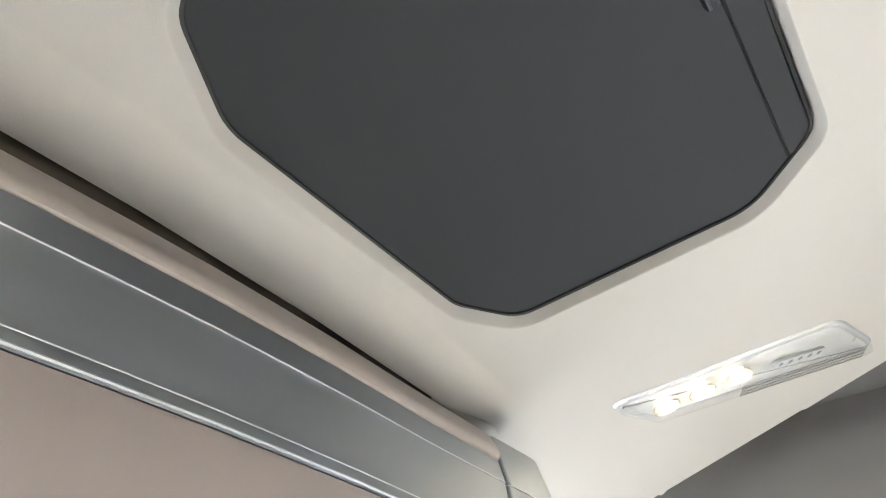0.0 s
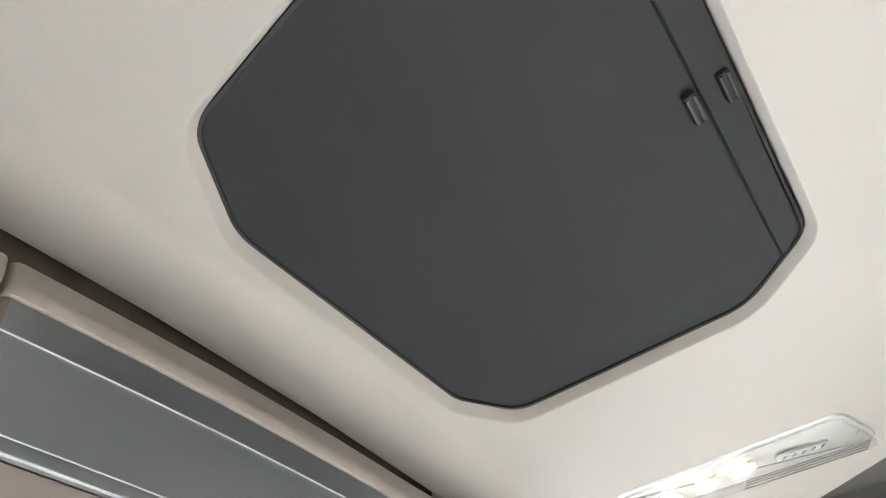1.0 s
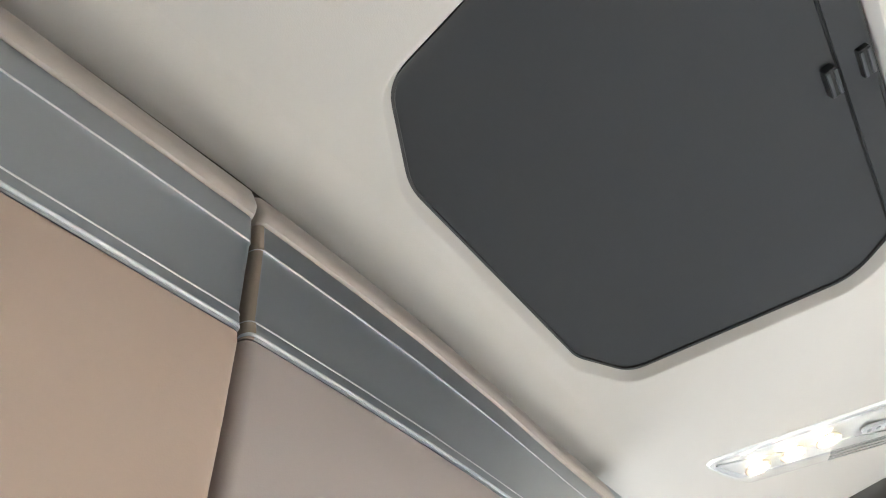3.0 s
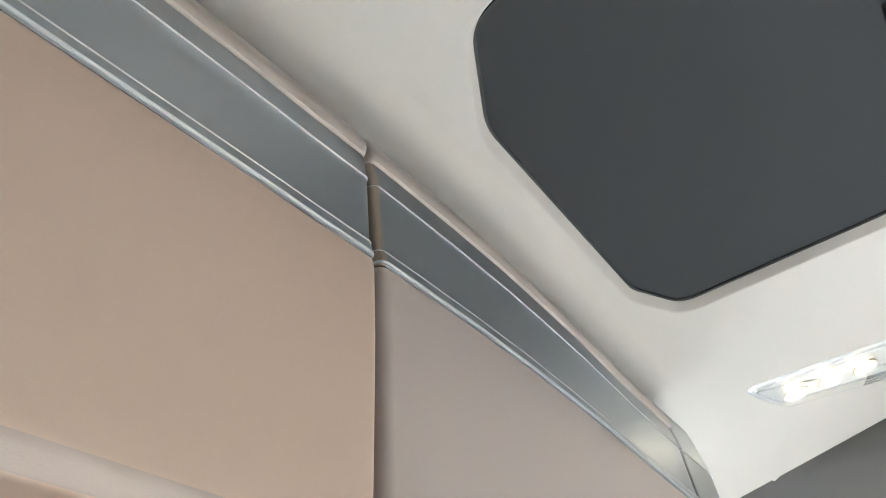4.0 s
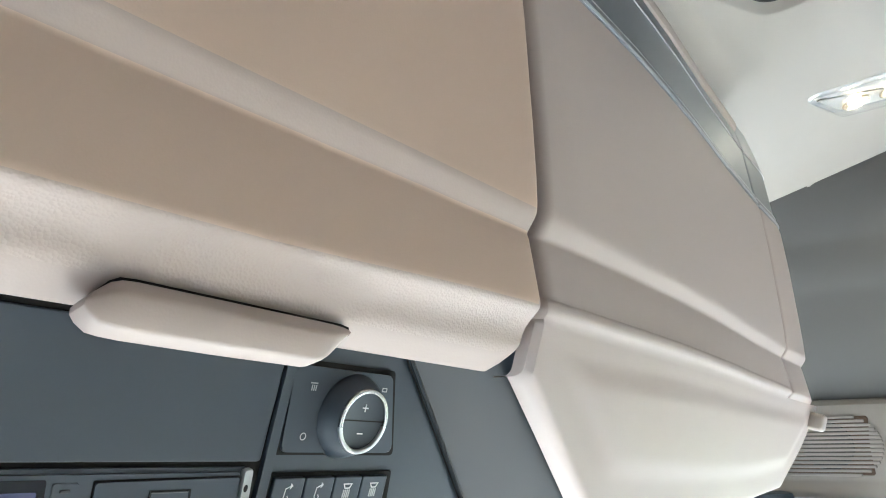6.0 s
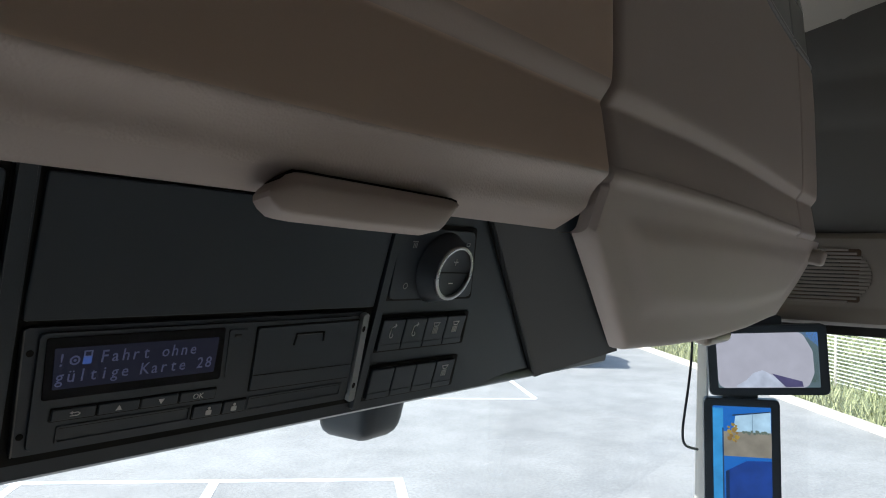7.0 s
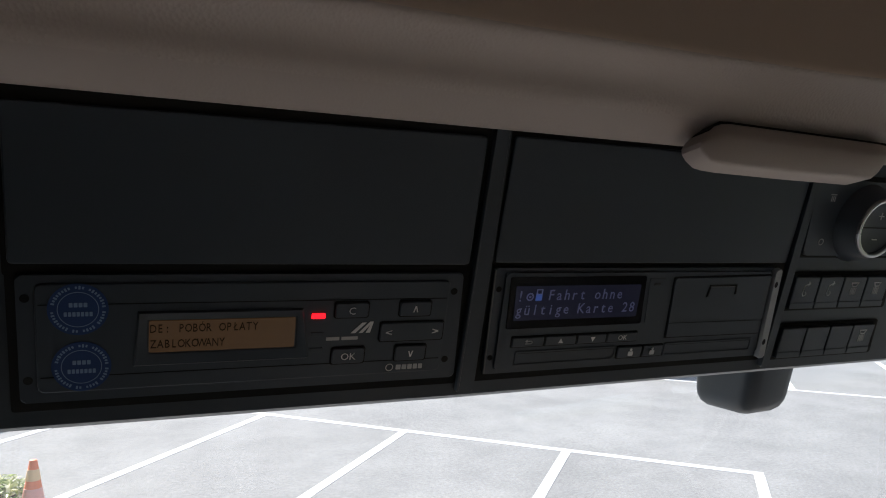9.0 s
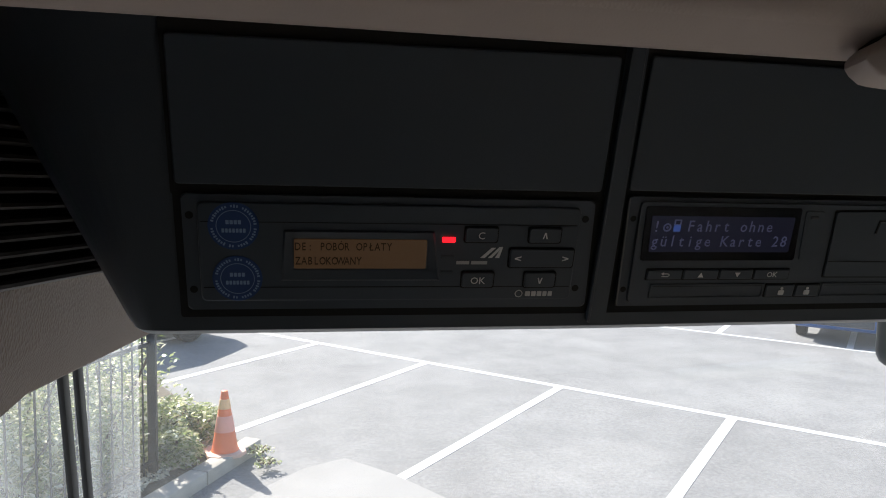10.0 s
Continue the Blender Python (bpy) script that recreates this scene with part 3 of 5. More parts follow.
    # no dust here: the film only spreads the LEDs' glow over the lens
    lens = part("lens", lay(grown(out, -0.001), -0.008, 0.0125), clear("lamp_lens", gloss=0.08, dust=0.03), root, "clear plastic lens")
    lens.visible_shadow = False
    # fluted lines along the lens's outer edge
    a, c = Vector((1.800, -0.200)), Vector((1.946, -0.410))
    side = Vector((-(c - a).y, (c - a).x)).normalized()
    for k in range(4):
        o = side * (-0.010 - 0.009 * k)
        p, q = a + o, c + o
        part("flute", tube([pos(p.x, p.y) - up * 0.0200, pos(q.x, q.y) - up * 0.0200], 0.0013, 6), M_STEEL, lens)
    return root


ceiling_lamp()

# ---- overhead cabinets ----
LOW = [(-0.11, 3.035), (-0.040, 3.0170), (-0.027, 3.0112), (-0.0245, 3.0110), (-0.0225, 3.0120), (-0.0152, 3.0174), (-0.0128, 3.0193), (-0.0108, 3.0213), (-0.0091, 3.0236), (-0.0078, 3.0260), (-0.0066, 3.0290), (-0.0056, 3.0318), (-0.0042, 3.0350), (-0.0018, 3.0390), (0.0020, 3.0432), (0.0066, 3.0470), (0.0088, 3.0492), (0.0098, 3.0515), (0.0098, 3.0540), (0.0091, 3.0580), (0.0054, 3.0800), (0.0024, 3.0965), (0.0016, 3.0990), (0.0013, 3.1006)]
LOW_MID = [(-0.030, 3.033), (-0.002, 3.0375), (0.0058, 3.0461), (0.0086, 3.0483), (0.0096, 3.0505), (0.0096, 3.0530), (0.0091, 3.0570), (0.0054, 3.0800), (0.0024, 3.0965), (0.0016, 3.0990), (0.0013, 3.1006)]
HIGH = [(0.0016, 3.1022), (0.0026, 3.1036), (0.0052, 3.1072), (0.0080, 3.1112), (0.0091, 3.1132), (0.0098, 3.1162), (0.0101, 3.1205), (0.0100, 3.14), (0.0085, 3.18), (0.0045, 3.264), (-0.0005, 3.330), (-0.003, 3.3385), (-0.006, 3.3395), (-0.11, 3.3395)]
TRIM = [(-0.11, 3.3405), (-0.004, 3.3405), (-0.0025, 3.346), (-0.006, 3.357), (-0.0075, 3.358), (-0.0165, 3.4375), (-0.0155, 3.439), (-0.0235, 3.4720), (-0.11, 3.4720)]
RAIL = [(-0.11, 3.4730), (-0.0250, 3.4730), (-0.0213, 3.4752), (-0.0198, 3.4790), (-0.0196, 3.4850), (-0.0208, 3.4895), (-0.0232, 3.4940), (-0.0285, 3.5045), (-0.0335, 3.5135), (-0.0372, 3.5180), (-0.0430, 3.5212), (-0.06, 3.523), (-0.11, 3.523)]


def swept_shift(path, profile):
    """swept(), where each path point also gives by how much the face lies back there."""
    b = bmesh.new()
    rows = []
    for i, (x, y, sh) in enumerate(path):
        a, c = path[max(i - 1, 0)], path[min(i + 1, len(path) - 1)]
        d = Vector((c[0] - a[0], c[1] - a[1])).normalized()
        nr = Vector((d.y, -d.x))
        rows.append([b.verts.new((x + nr.x * (o - (sh if o > -0.1 else 0)), y + nr.y * (o - (sh if o > -0.1 else 0)), z)) for o, z in profile])
    m = len(profile)
    for p, q in zip(rows, rows[1:]):
        for k in range(m):
            b.faces.new((p[k], p[(k + 1) % m], q[(k + 1) % m], q[k]))
    b.faces.new(rows[0][::-1]), b.faces.new(rows[-1])
    return b


def soft_ends(pts, left=True, right=True, r=0.006, rl=0.0095):
    """A plan path whose ends turn back in a small round."""
    a, b = Vector(pts[0]), Vector(pts[1])
    rl = min(rl, (b - a).length * 0.8)
    r = min(r, (Vector(pts[-1]) - Vector(pts[-2])).length * 0.8)
    y, z = Vector(pts[-2]), Vector(pts[-1])
    da, dz = (b - a).normalized(), (y - z).normalized()
    out = []
    if left:
        out += [(*(a + da * k * rl), sh * rl) for k, sh in ((0, 1.25), (0.04, 0.86), (0.12, 0.56), (0.25, 0.33), (0.45, 0.15), (0.72, 0.04), (1.0, 0.0))]
    else:
        out += [(*a, 0.0)]
    out += [(*p, 0.0) for p in pts[1:-1]]
    if right:
        out += [(*(z + dz * k * r), sh * r) for k, sh in ((1.0, 0.0), (0.6, 0.09), (0.3, 0.3), (0.1, 0.62), (0, 1.0))]
    else:
        out += [(*z, 0.0)]
    return out


def cabinet(pts, low, label, left, right, name="overhead_cabinet", cut=0.0):
    root = thing(name, label, "cabinet", "overhead cabinets")
    path = soft_ends(pts, left, right)
    back = [(-0.11, HIGH[-1][1]), (-0.11, low[0][1])]
    b = swept_shift(path, low + HIGH + (back[1:] if low[0][0] > -0.1 else []))
    if cut:  # the lip's end slants up towards the gap, and its crease runs lower away from it
        for v in b.verts:
            q = min(1.0, max(0.0, (0.535 - v.co.x) / 0.24))
            v.co.z -= 0.0080 * q * q * (3 - 2 * q) * max(0.0, 1 - abs(v.co.z - 3.051) / 0.03)
            v.co.z += min(1.0, max(0.0, (v.co.x - cut) / 0.0108)) * max(0.0, 3.028 - v.co.z) * 0.7
    ob = part("door_panel", b, M_TAN if cut else M_DOOR, root, "beige door panel with a leathery lip" if cut else "beige smooth door panel")
    ob.data.materials.append(M_LIP)  # the hollow above the lip is covered in a leathery skin
    ob.data.materials.append(M_GRIP)  # the lip's underside and the ridge are smooth, the underside's glare toned down in colour
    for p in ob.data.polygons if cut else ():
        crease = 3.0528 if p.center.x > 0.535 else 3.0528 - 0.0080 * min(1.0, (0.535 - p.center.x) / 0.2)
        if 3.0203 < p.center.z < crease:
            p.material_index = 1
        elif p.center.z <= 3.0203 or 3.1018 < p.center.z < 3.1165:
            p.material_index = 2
    trim = TRIM if right else TRIM[:-2] + [(-0.0235, 3.4720), (-0.0365, 3.5180), (-0.11, 3.5180)]
    t = part("trim_strip", swept_shift(path, trim), M_METAL, root, "brushed grey metal trim strip")
    for o, z, r in ((-0.0062, 3.3575, 0.0009), (-0.0158, 3.4385, 0.0008), (-0.003, 3.3440, 0.0018)):
        prof = [(o + r * math.cos(k * math.pi / 3), z + r * math.sin(k * math.pi / 3)) for k in range(6)]
        part("bead", swept_shift(path, prof), M_BEAD if r < 0.0015 else M_BEAD2, t, "bright metal bead")
    if left and right:  # the strip's end is wrapped in bronze plastic
        part("end_cap", swept_shift(path[:6], [(o + 0.0006 if o > -0.1 else o, z) for o, z in TRIM]), M_BRONZE, t, "bronze plastic end cap")
    if right:  # on the end piece the trim itself runs up to the headliner
        part("top_rail", swept_shift(path, RAIL), M_RAIL, root, "taupe rounded top rail")
    return root


left_cab = cabinet([(-0.30, -0.055), (-0.16, -0.063), (-0.02, -0.0655), (0.12, -0.066), (0.25, -0.066), (0.33, -0.066), (0.38, -0.066), (0.43, -0.066), (0.48, -0.0655), (0.523, -0.0655), (0.5408, -0.0655)], LOW, "beige closed overhead cabinet with a grip below its door", False, True, cut=0.530)
MID_PATH = [(0.5495, -0.0655), (0.60, -0.0645), (0.68, -0.0620), (0.77, -0.0575), (0.86, -0.0505), (0.95, -0.0425), (1.03, -0.0335), (1.10, -0.0255), (1.19, -0.0170), (1.287, -0.0080)]
mid_cab = cabinet(MID_PATH, LOW_MID, "beige closed overhead cabinet with a drop panel below", True, True)
end_pts = smooth_path([(1.2925, -0.0075, 0), (1.36, -0.003, 0), (1.42, 0.002, 0), (1.455, 0.014, 0), (1.475, 0.042, 0), (1.485, 0.10, 0), (1.49, 0.30, 0)], 5)
end_cab = cabinet([(p[0], p[1]) for p in end_pts], LOW_MID, "rounded beige end piece of the overhead cabinets", True, False)

# added dark strip, coloured as the shade between the top rails and the headliner
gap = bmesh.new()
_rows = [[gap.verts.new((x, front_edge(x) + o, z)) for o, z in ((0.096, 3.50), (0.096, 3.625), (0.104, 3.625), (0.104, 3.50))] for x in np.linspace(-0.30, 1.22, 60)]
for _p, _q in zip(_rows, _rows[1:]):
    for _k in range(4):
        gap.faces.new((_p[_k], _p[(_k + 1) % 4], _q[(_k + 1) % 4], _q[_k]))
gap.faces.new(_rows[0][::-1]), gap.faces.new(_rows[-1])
tagged(link("trim_gap_shade", gap, textured("painted_gap_shade", (0.105, 0.088, 0.072), 0.8, grain=300, depth=0.2)), "added dark strip painted as the shade above the cabinets", "trim", kind="structure")

# dark core behind the cabinet fronts
core = swept([(-0.30, 0.05), (0.55, 0.03), (0.9, 0.045), (1.29, 0.09), (1.45, 0.12)], [(-0.004, 3.045), (-0.004, 3.50), (-0.2, 3.50), (-0.2, 3.045)])
tagged(link("cabinet_core", core, M_VOID), "dark carcass behind the cabinet fronts", "cabinet")


def grip():
    """The pull grip below the left door: an upright upper facet, a lower one that faces down, slanted ends."""
    b = bmesh.new()
    rows = []
    # x at the top and at the bottom, top, bottom, how far the facets stand out
    for xt, xb, top, low, out in ((-0.0600, -0.0602, -0.0004, -0.0028, 0.15), (-0.0575, -0.0585, 0.0026, -0.0056, 0.45), (-0.0515, -0.0545, 0.0073, -0.0088, 0.82), (-0.0472, -0.0500, 0.0088, -0.0096, 1.0), (-0.0420, -0.0420, 0.0092, -0.0102, 1.0), (0.0, 0.0, 0.0084, -0.0110, 1.0), (0.0460, 0.0440, 0.0075, -0.0113, 1.0), (0.0560, 0.0475, 0.0072, -0.0106, 0.9), (0.0610, 0.0510, 0.0068, -0.0084, 0.7), (0.0645, 0.0560, 0.0062, -0.0040, 0.4), (0.0665, 0.0610, 0.0052, 0.0010, 0.15)):
        c = top - 0.36 * (top - low)
        q = min(1.0, (top - low) / 0.012)
        sec = [(-0.012, top), (0.0006, top), (0.0017, top - 0.0006 * q), (0.0022, top - 0.0016 * q), (0.0045, c + 0.0016 * q), (0.0051, c), (0.0049, c - 0.0018 * q), (0.0012, low + 0.0014 * q), (0.0, low + 0.0004 * q), (-0.0012, low), (-0.012, low)]
        rows.append([b.verts.new((xt + (xb - xt) * (top - z) / (top - low), -o * (out if o > 0 else 1), z)) for o, z in sec])
    for r0, r1 in zip(rows, rows[1:]):
        for k in range(11):
            b.faces.new((r0[k], r0[(k + 1) % 11], r1[(k + 1) % 11], r1[k]))
    b.faces.new(rows[0][::-1]), b.faces.new(rows[-1])
    m = Matrix.Translation((0.3278, -0.0588, 3.0108)) @ Matrix.Rotation(radians(-10), 4, "X")
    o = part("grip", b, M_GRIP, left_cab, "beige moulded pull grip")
    o.matrix_local = m
    # a black plate drawn as the shadow line along the grip's top
    b = bmesh.new()
    top = [(-0.0540, 0.0060), (-0.0520, 0.0080), (-0.0480, 0.0101), (-0.0420, 0.0105), (0.0, 0.0097), (0.0600, 0.0084), (0.0650, 0.0074)]
    lo = [b.verts.new((x, -0.0002, z)) for x, z in top] + [b.verts.new((x, -0.0002, z - 0.004)) for x, z in top[::-1]]
    hi = [b.verts.new(v.co + Vector((0, 0.012, 0))) for v in lo]
    n = len(lo)
    b.faces.new(lo[::-1]), b.faces.new(hi)
    for k in range(n):
        b.faces.new((lo[k], lo[(k + 1) % n], hi[(k + 1) % n], hi[k]))
    c = part("grip_shadow_line", b, M_VOID, left_cab)
    c.matrix_local = m


grip()
left_cab.matrix_world = Matrix.Translation((0.5415, 0, 3.0)) @ Matrix.Rotation(0.009, 4, "Y") @ Matrix.Translation((-0.5415, 0, -3.0))


def plane_frame(o, right, up_hint):
    x = Vector(right).normalized()
    n = x.cross(Vector(up_hint)).normalized()
    y = n.cross(x)
    m = Matrix((x, y, n)).transposed().to_4x4()
    m.translation = o
    return m


FASCIA = plane_frame((0.549, -0.045, 3.009), (1, 0.07, 0), (0, -0.3, 1))


def drop_panel():
    """A curved panel below the middle door, its rim rounded and a broad pad raised on it."""
    root = mid_cab
    low = [(0.5465, 3.009), (0.672, 2.914), (0.80, 2.9085), (0.97, 2.904), (1.15, 2.906), (1.335, 2.916), (1.425, 2.970), (1.485, 3.020)]
    soft = lambda t: (lambda q: q * q * (3 - 2 * q))(min(1.0, max(0.0, t)))

    def y_of(x):
        return float(np.interp(x, [p[0] for p in MID_PATH] + [1.50], [p[1] for p in MID_PATH] + [0.006]))

    def gap_to_rim(x, z):
        best = 9.0
        for (ax, az), (bx, bz) in zip(low, low[1:]):
            t = min(1, max(0, ((x - ax) * (bx - ax) + (z - az) * (bz - az)) / ((bx - ax) ** 2 + (bz - az) ** 2)))
            best = min(best, math.hypot(x - ax - t * (bx - ax), z - az - t * (bz - az)))
        return best
    b = bmesh.new()
    rows = []
    for i in range(121):
        x = 0.5465 + (1.485 - 0.5465) * (i / 120) ** 1.15
        z0 = float(np.interp(x, [p[0] for p in low], [p[1] for p in low]))
        col = [b.verts.new((x, y_of(x) + 0.0245 - 0.3 * (z0 - 3.009), z0 + 0.001))]
        for j in range(41):
            z = z0 + (3.046 - z0) * (j / 40) ** 1.1
            d = gap_to_rim(x, z)
            w = 0.013 * math.sqrt(min(1.0, max(0.0, 1 - (1 - min(1, d / 0.009)) ** 2))) + 0.0035 * soft((d - 0.030) / 0.024) * soft((3.046 - z - 0.014) / 0.022)
            w += 0.0006 * (1 - soft((3.044 - z) / 0.030)) - 0.0055 * (1 - math.sqrt(1 - (1 - min(1.0, (x - 0.5465) / 0.007)) ** 2))
            col.append(b.verts.new((x, y_of(x) + 0.0205 - 0.3 * (z - 3.009) - w, z - 0.3 * w)))
        # the top edge rolls over the door's lower rim, so that the two read as one skin
        back = 0.0105 * (1 - math.sqrt(1 - (1 - min(1.0, (x - 0.5465) / 0.0125)) ** 2)) + 0.012 * soft((x - 1.27) / 0.02)
        for o, z in ((0.0062, 3.0452), (0.0080, 3.0470), (0.0095, 3.0492), (0.0101, 3.0515), (0.0101, 3.0540), (0.0096, 3.0565), (0.0082, 3.0580)):
            col.append(b.verts.new((x, y_of(x) - o + back, z)))
        rows.append(col)
    rows.insert(0, [b.verts.new((v.co.x, v.co.y + 0.010, v.co.z)) for v in rows[0]])  # the panel's left side
    for p0, q0 in zip(rows, rows[1:]):
        for k in range(len(p0) - 1):
            b.faces.new((p0[k], p0[k + 1], q0[k + 1], q0[k]))
    part("drop_panel", b, M_DOOR, root, "beige grained drop panel with a raised pad")
    c = part("clip", box(-0.050, 0.050, -0.008, 0.008, -0.012, 0.012, 0.0070, 4), M_RAIL, root, "small beige catch")
    c.matrix_local = FASCIA @ Matrix.Translation((0.47, -0.112, 0.0))
    c2 = part("clip", box(-0.018, 0.018, -0.014, 0.014, -0.012, 0.018, 0.006, 3), M_RAIL, end_cab, "small beige hinge cap")
    c2.matrix_local = FASCIA @ Matrix.Translation((0.915, 0.012, 0.012))


drop_panel()

# ---- overhead console ----
TAU = 0.2977
TOLL = plane_frame((0, 0, 2.9426), (1, 0, 0), (0, -math.sin(TAU), math.cos(TAU)))
TOLL_UNIT = TOLL @ Matrix.Translation((0.0002, 0.0015, 0)) @ Matrix.Diagonal((0.994, 1, 1, 1))
TACH = plane_frame((0.28, 0.00456, 2.9426), (1, 0.0383, 0), (0, -math.sin(TAU), math.cos(TAU))) @ Matrix.Translation((-0.2802, 0, 0))

console = thing("overhead_console", "black plastic overhead console above the windscreen", "console")
face = [(0.030, 3.045), (-0.0148, 2.8955), (-0.0162, 2.8898), (-0.0212, 2.8873), (-0.06, 2.8873), (-0.06, 3.045)]
path = smooth_path([(-0.098, 0.20, 0), (-0.094, 0.12, 0), (-0.087, 0.06, 0), (-0.072, 0.022, 0), (-0.045, 0.0035, 0), (-0.012, 0.0, 0)], 5) + [(0.19, 0.0008, 0), (0.40, 0.009, 0), (0.62, 0.0175, 0), (0.76, 0.023, 0)]
b = swept([(p[0], p[1]) for p in path], face)
for v in b.verts:  # the end rakes in towards the bottom
    v.co.x += 0.27 * max(0.0, 3.0 - v.co.z) * min(1.0, max(0.0, (-0.012 - v.co.x) / 0.05))
part("housing", b, M_BLACK, console)
part("underside", box(-0.030, 0.66, 0.03, 0.76, 2.8897, 2.898, 0.002), M_BLACK, console)


def on(m, name, b, mat, parent, label=""):
    o = part(name, b, mat, parent, label)
    o.matrix_local = m
    return o


# ribs that stand proud between the openings
on(TOLL, "rib", slab(rounded([(0.1835, -0.052), (0.1925, -0.052), (0.1915, 0.095), (0.1845, 0.095)], 0.001), 0.0002, 0.0035, 0.0012), M_BLACK, console)
on(TACH, "rib", slab(rounded([(0.3925, -0.052), (0.3985, -0.052), (0.3965, 0.095), (0.3905, 0.095)], 0.001), 0.0002, 0.0035, 0.0012), M_BLACK, console)
# cover panels over the two upper bays
on(TOLL, "shadow_gap", slab(rect(-0.0070, 0.1830, 0.0095, 0.0812), 0.0001, 0.0005), M_VOID, console)
on(TOLL, "cover_panel", slab(rect(-0.0050, 0.1812, 0.0145, 0.0747, 0.002), 0.0003, 0.0022, 0.0008), M_BLACK2, console, "matt black blank cover")
on(TACH, "shadow_gap", slab(rect(0.1920, 0.3915, 0.0125, 0.0812), 0.0001, 0.0005), M_VOID, console)
on(TACH, "cover_panel", slab(rect(0.1945, 0.3898, 0.0155, 0.0760, 0.002), 0.0003, 0.0022, 0.0008), M_BLACK2, console, "matt black blank cover")
# sloping end cover beyond the switches
zl = lambda z: (z - 2.9426) / math.cos(TAU)
on(TACH, "seam", slab([(0.4692, zl(3.03)), (0.4706, zl(3.03)), (0.6120, zl(2.8898)), (0.6106, zl(2.8898))], 0.0002, 0.0008), M_VOID, console)
on(TACH, "end_cover", slab(rounded([(0.4575, zl(3.046)), (0.614, zl(2.8892)), (0.765, zl(2.9042)), (0.90, zl(2.935)), (0.90, zl(3.046))], 0.004), 0.0, 0.003, 0.001), M_GREYD, console, "dark grey end cover")
# its near flank slopes out to meet the back of the drop panel
b = bmesh.new()
_rows = []
for z in (3.046, 2.8895):
    x0 = 0.4706 + (3.03 - z) / (3.03 - 2.8898) * 0.1414
    _rows.append([b.verts.new((x0 + dx, zl(z + 0.38 * dx), h)) for dx, h in ((0.0015, 0.0015), (0.004, 0.0042), (0.080, 0.0360), (0.083, 0.0340), (0.083, 0.0015))])
for k in range(5):
    b.faces.new((_rows[0][k], _rows[1][k], _rows[1][(k + 1) % 5], _rows[0][(k + 1) % 5]))
b.faces.new(_rows[0][::-1]), b.faces.new(_rows[1])
on(TACH, "sloping_cover", b, M_COVER, console, "dark grey sloping end cover")


def key(m, x0, x1, y0, y1, w, parent, mat=None, name="button", r=0.0014):
    on(m, "shadow_gap", slab(rect(x0 - 0.0006, x1 + 0.0006, y0 - 0.0006, y1 + 0.0006, r), w - 0.0010, w + 0.0001), M_VOID, parent)
    return on(m, name, slab(rect(x0, x1, y0, y1, r), w - 0.0010, w + 0.0009, 0.0005), mat or M_BLACK2, parent)


def arrow(m, cx, cy, s, way, w, parent, solid=False):
    """A chevron or a solid triangle, pointing up, down, left or right."""
    if solid:
        pts = [(-s, -s * 0.8), (s, -s * 0.8), (0, s * 0.9)]
        b = slab(pts, 0, 0.0001)
    else:
        t = s * 0.36
        pts = [(-s * 0.8, -s), (-s * 0.8 + t, -s), (0, s * 0.45), (s * 0.8 - t, -s), (s * 0.8, -s), (0.0001 + t * 0.42, s), (-0.0001 - t * 0.42, s)]
        b = slab(pts, 0, 0.0001)
    a = {"up": 0, "left": 90, "down": 180, "right": 270}[way]
    o = part("symbol", b, M_PRINT, parent)
    o.matrix_local = m @ Matrix.Translation((cx, cy, w)) @ Matrix.Rotation(radians(a), 4, "Z")
    return o


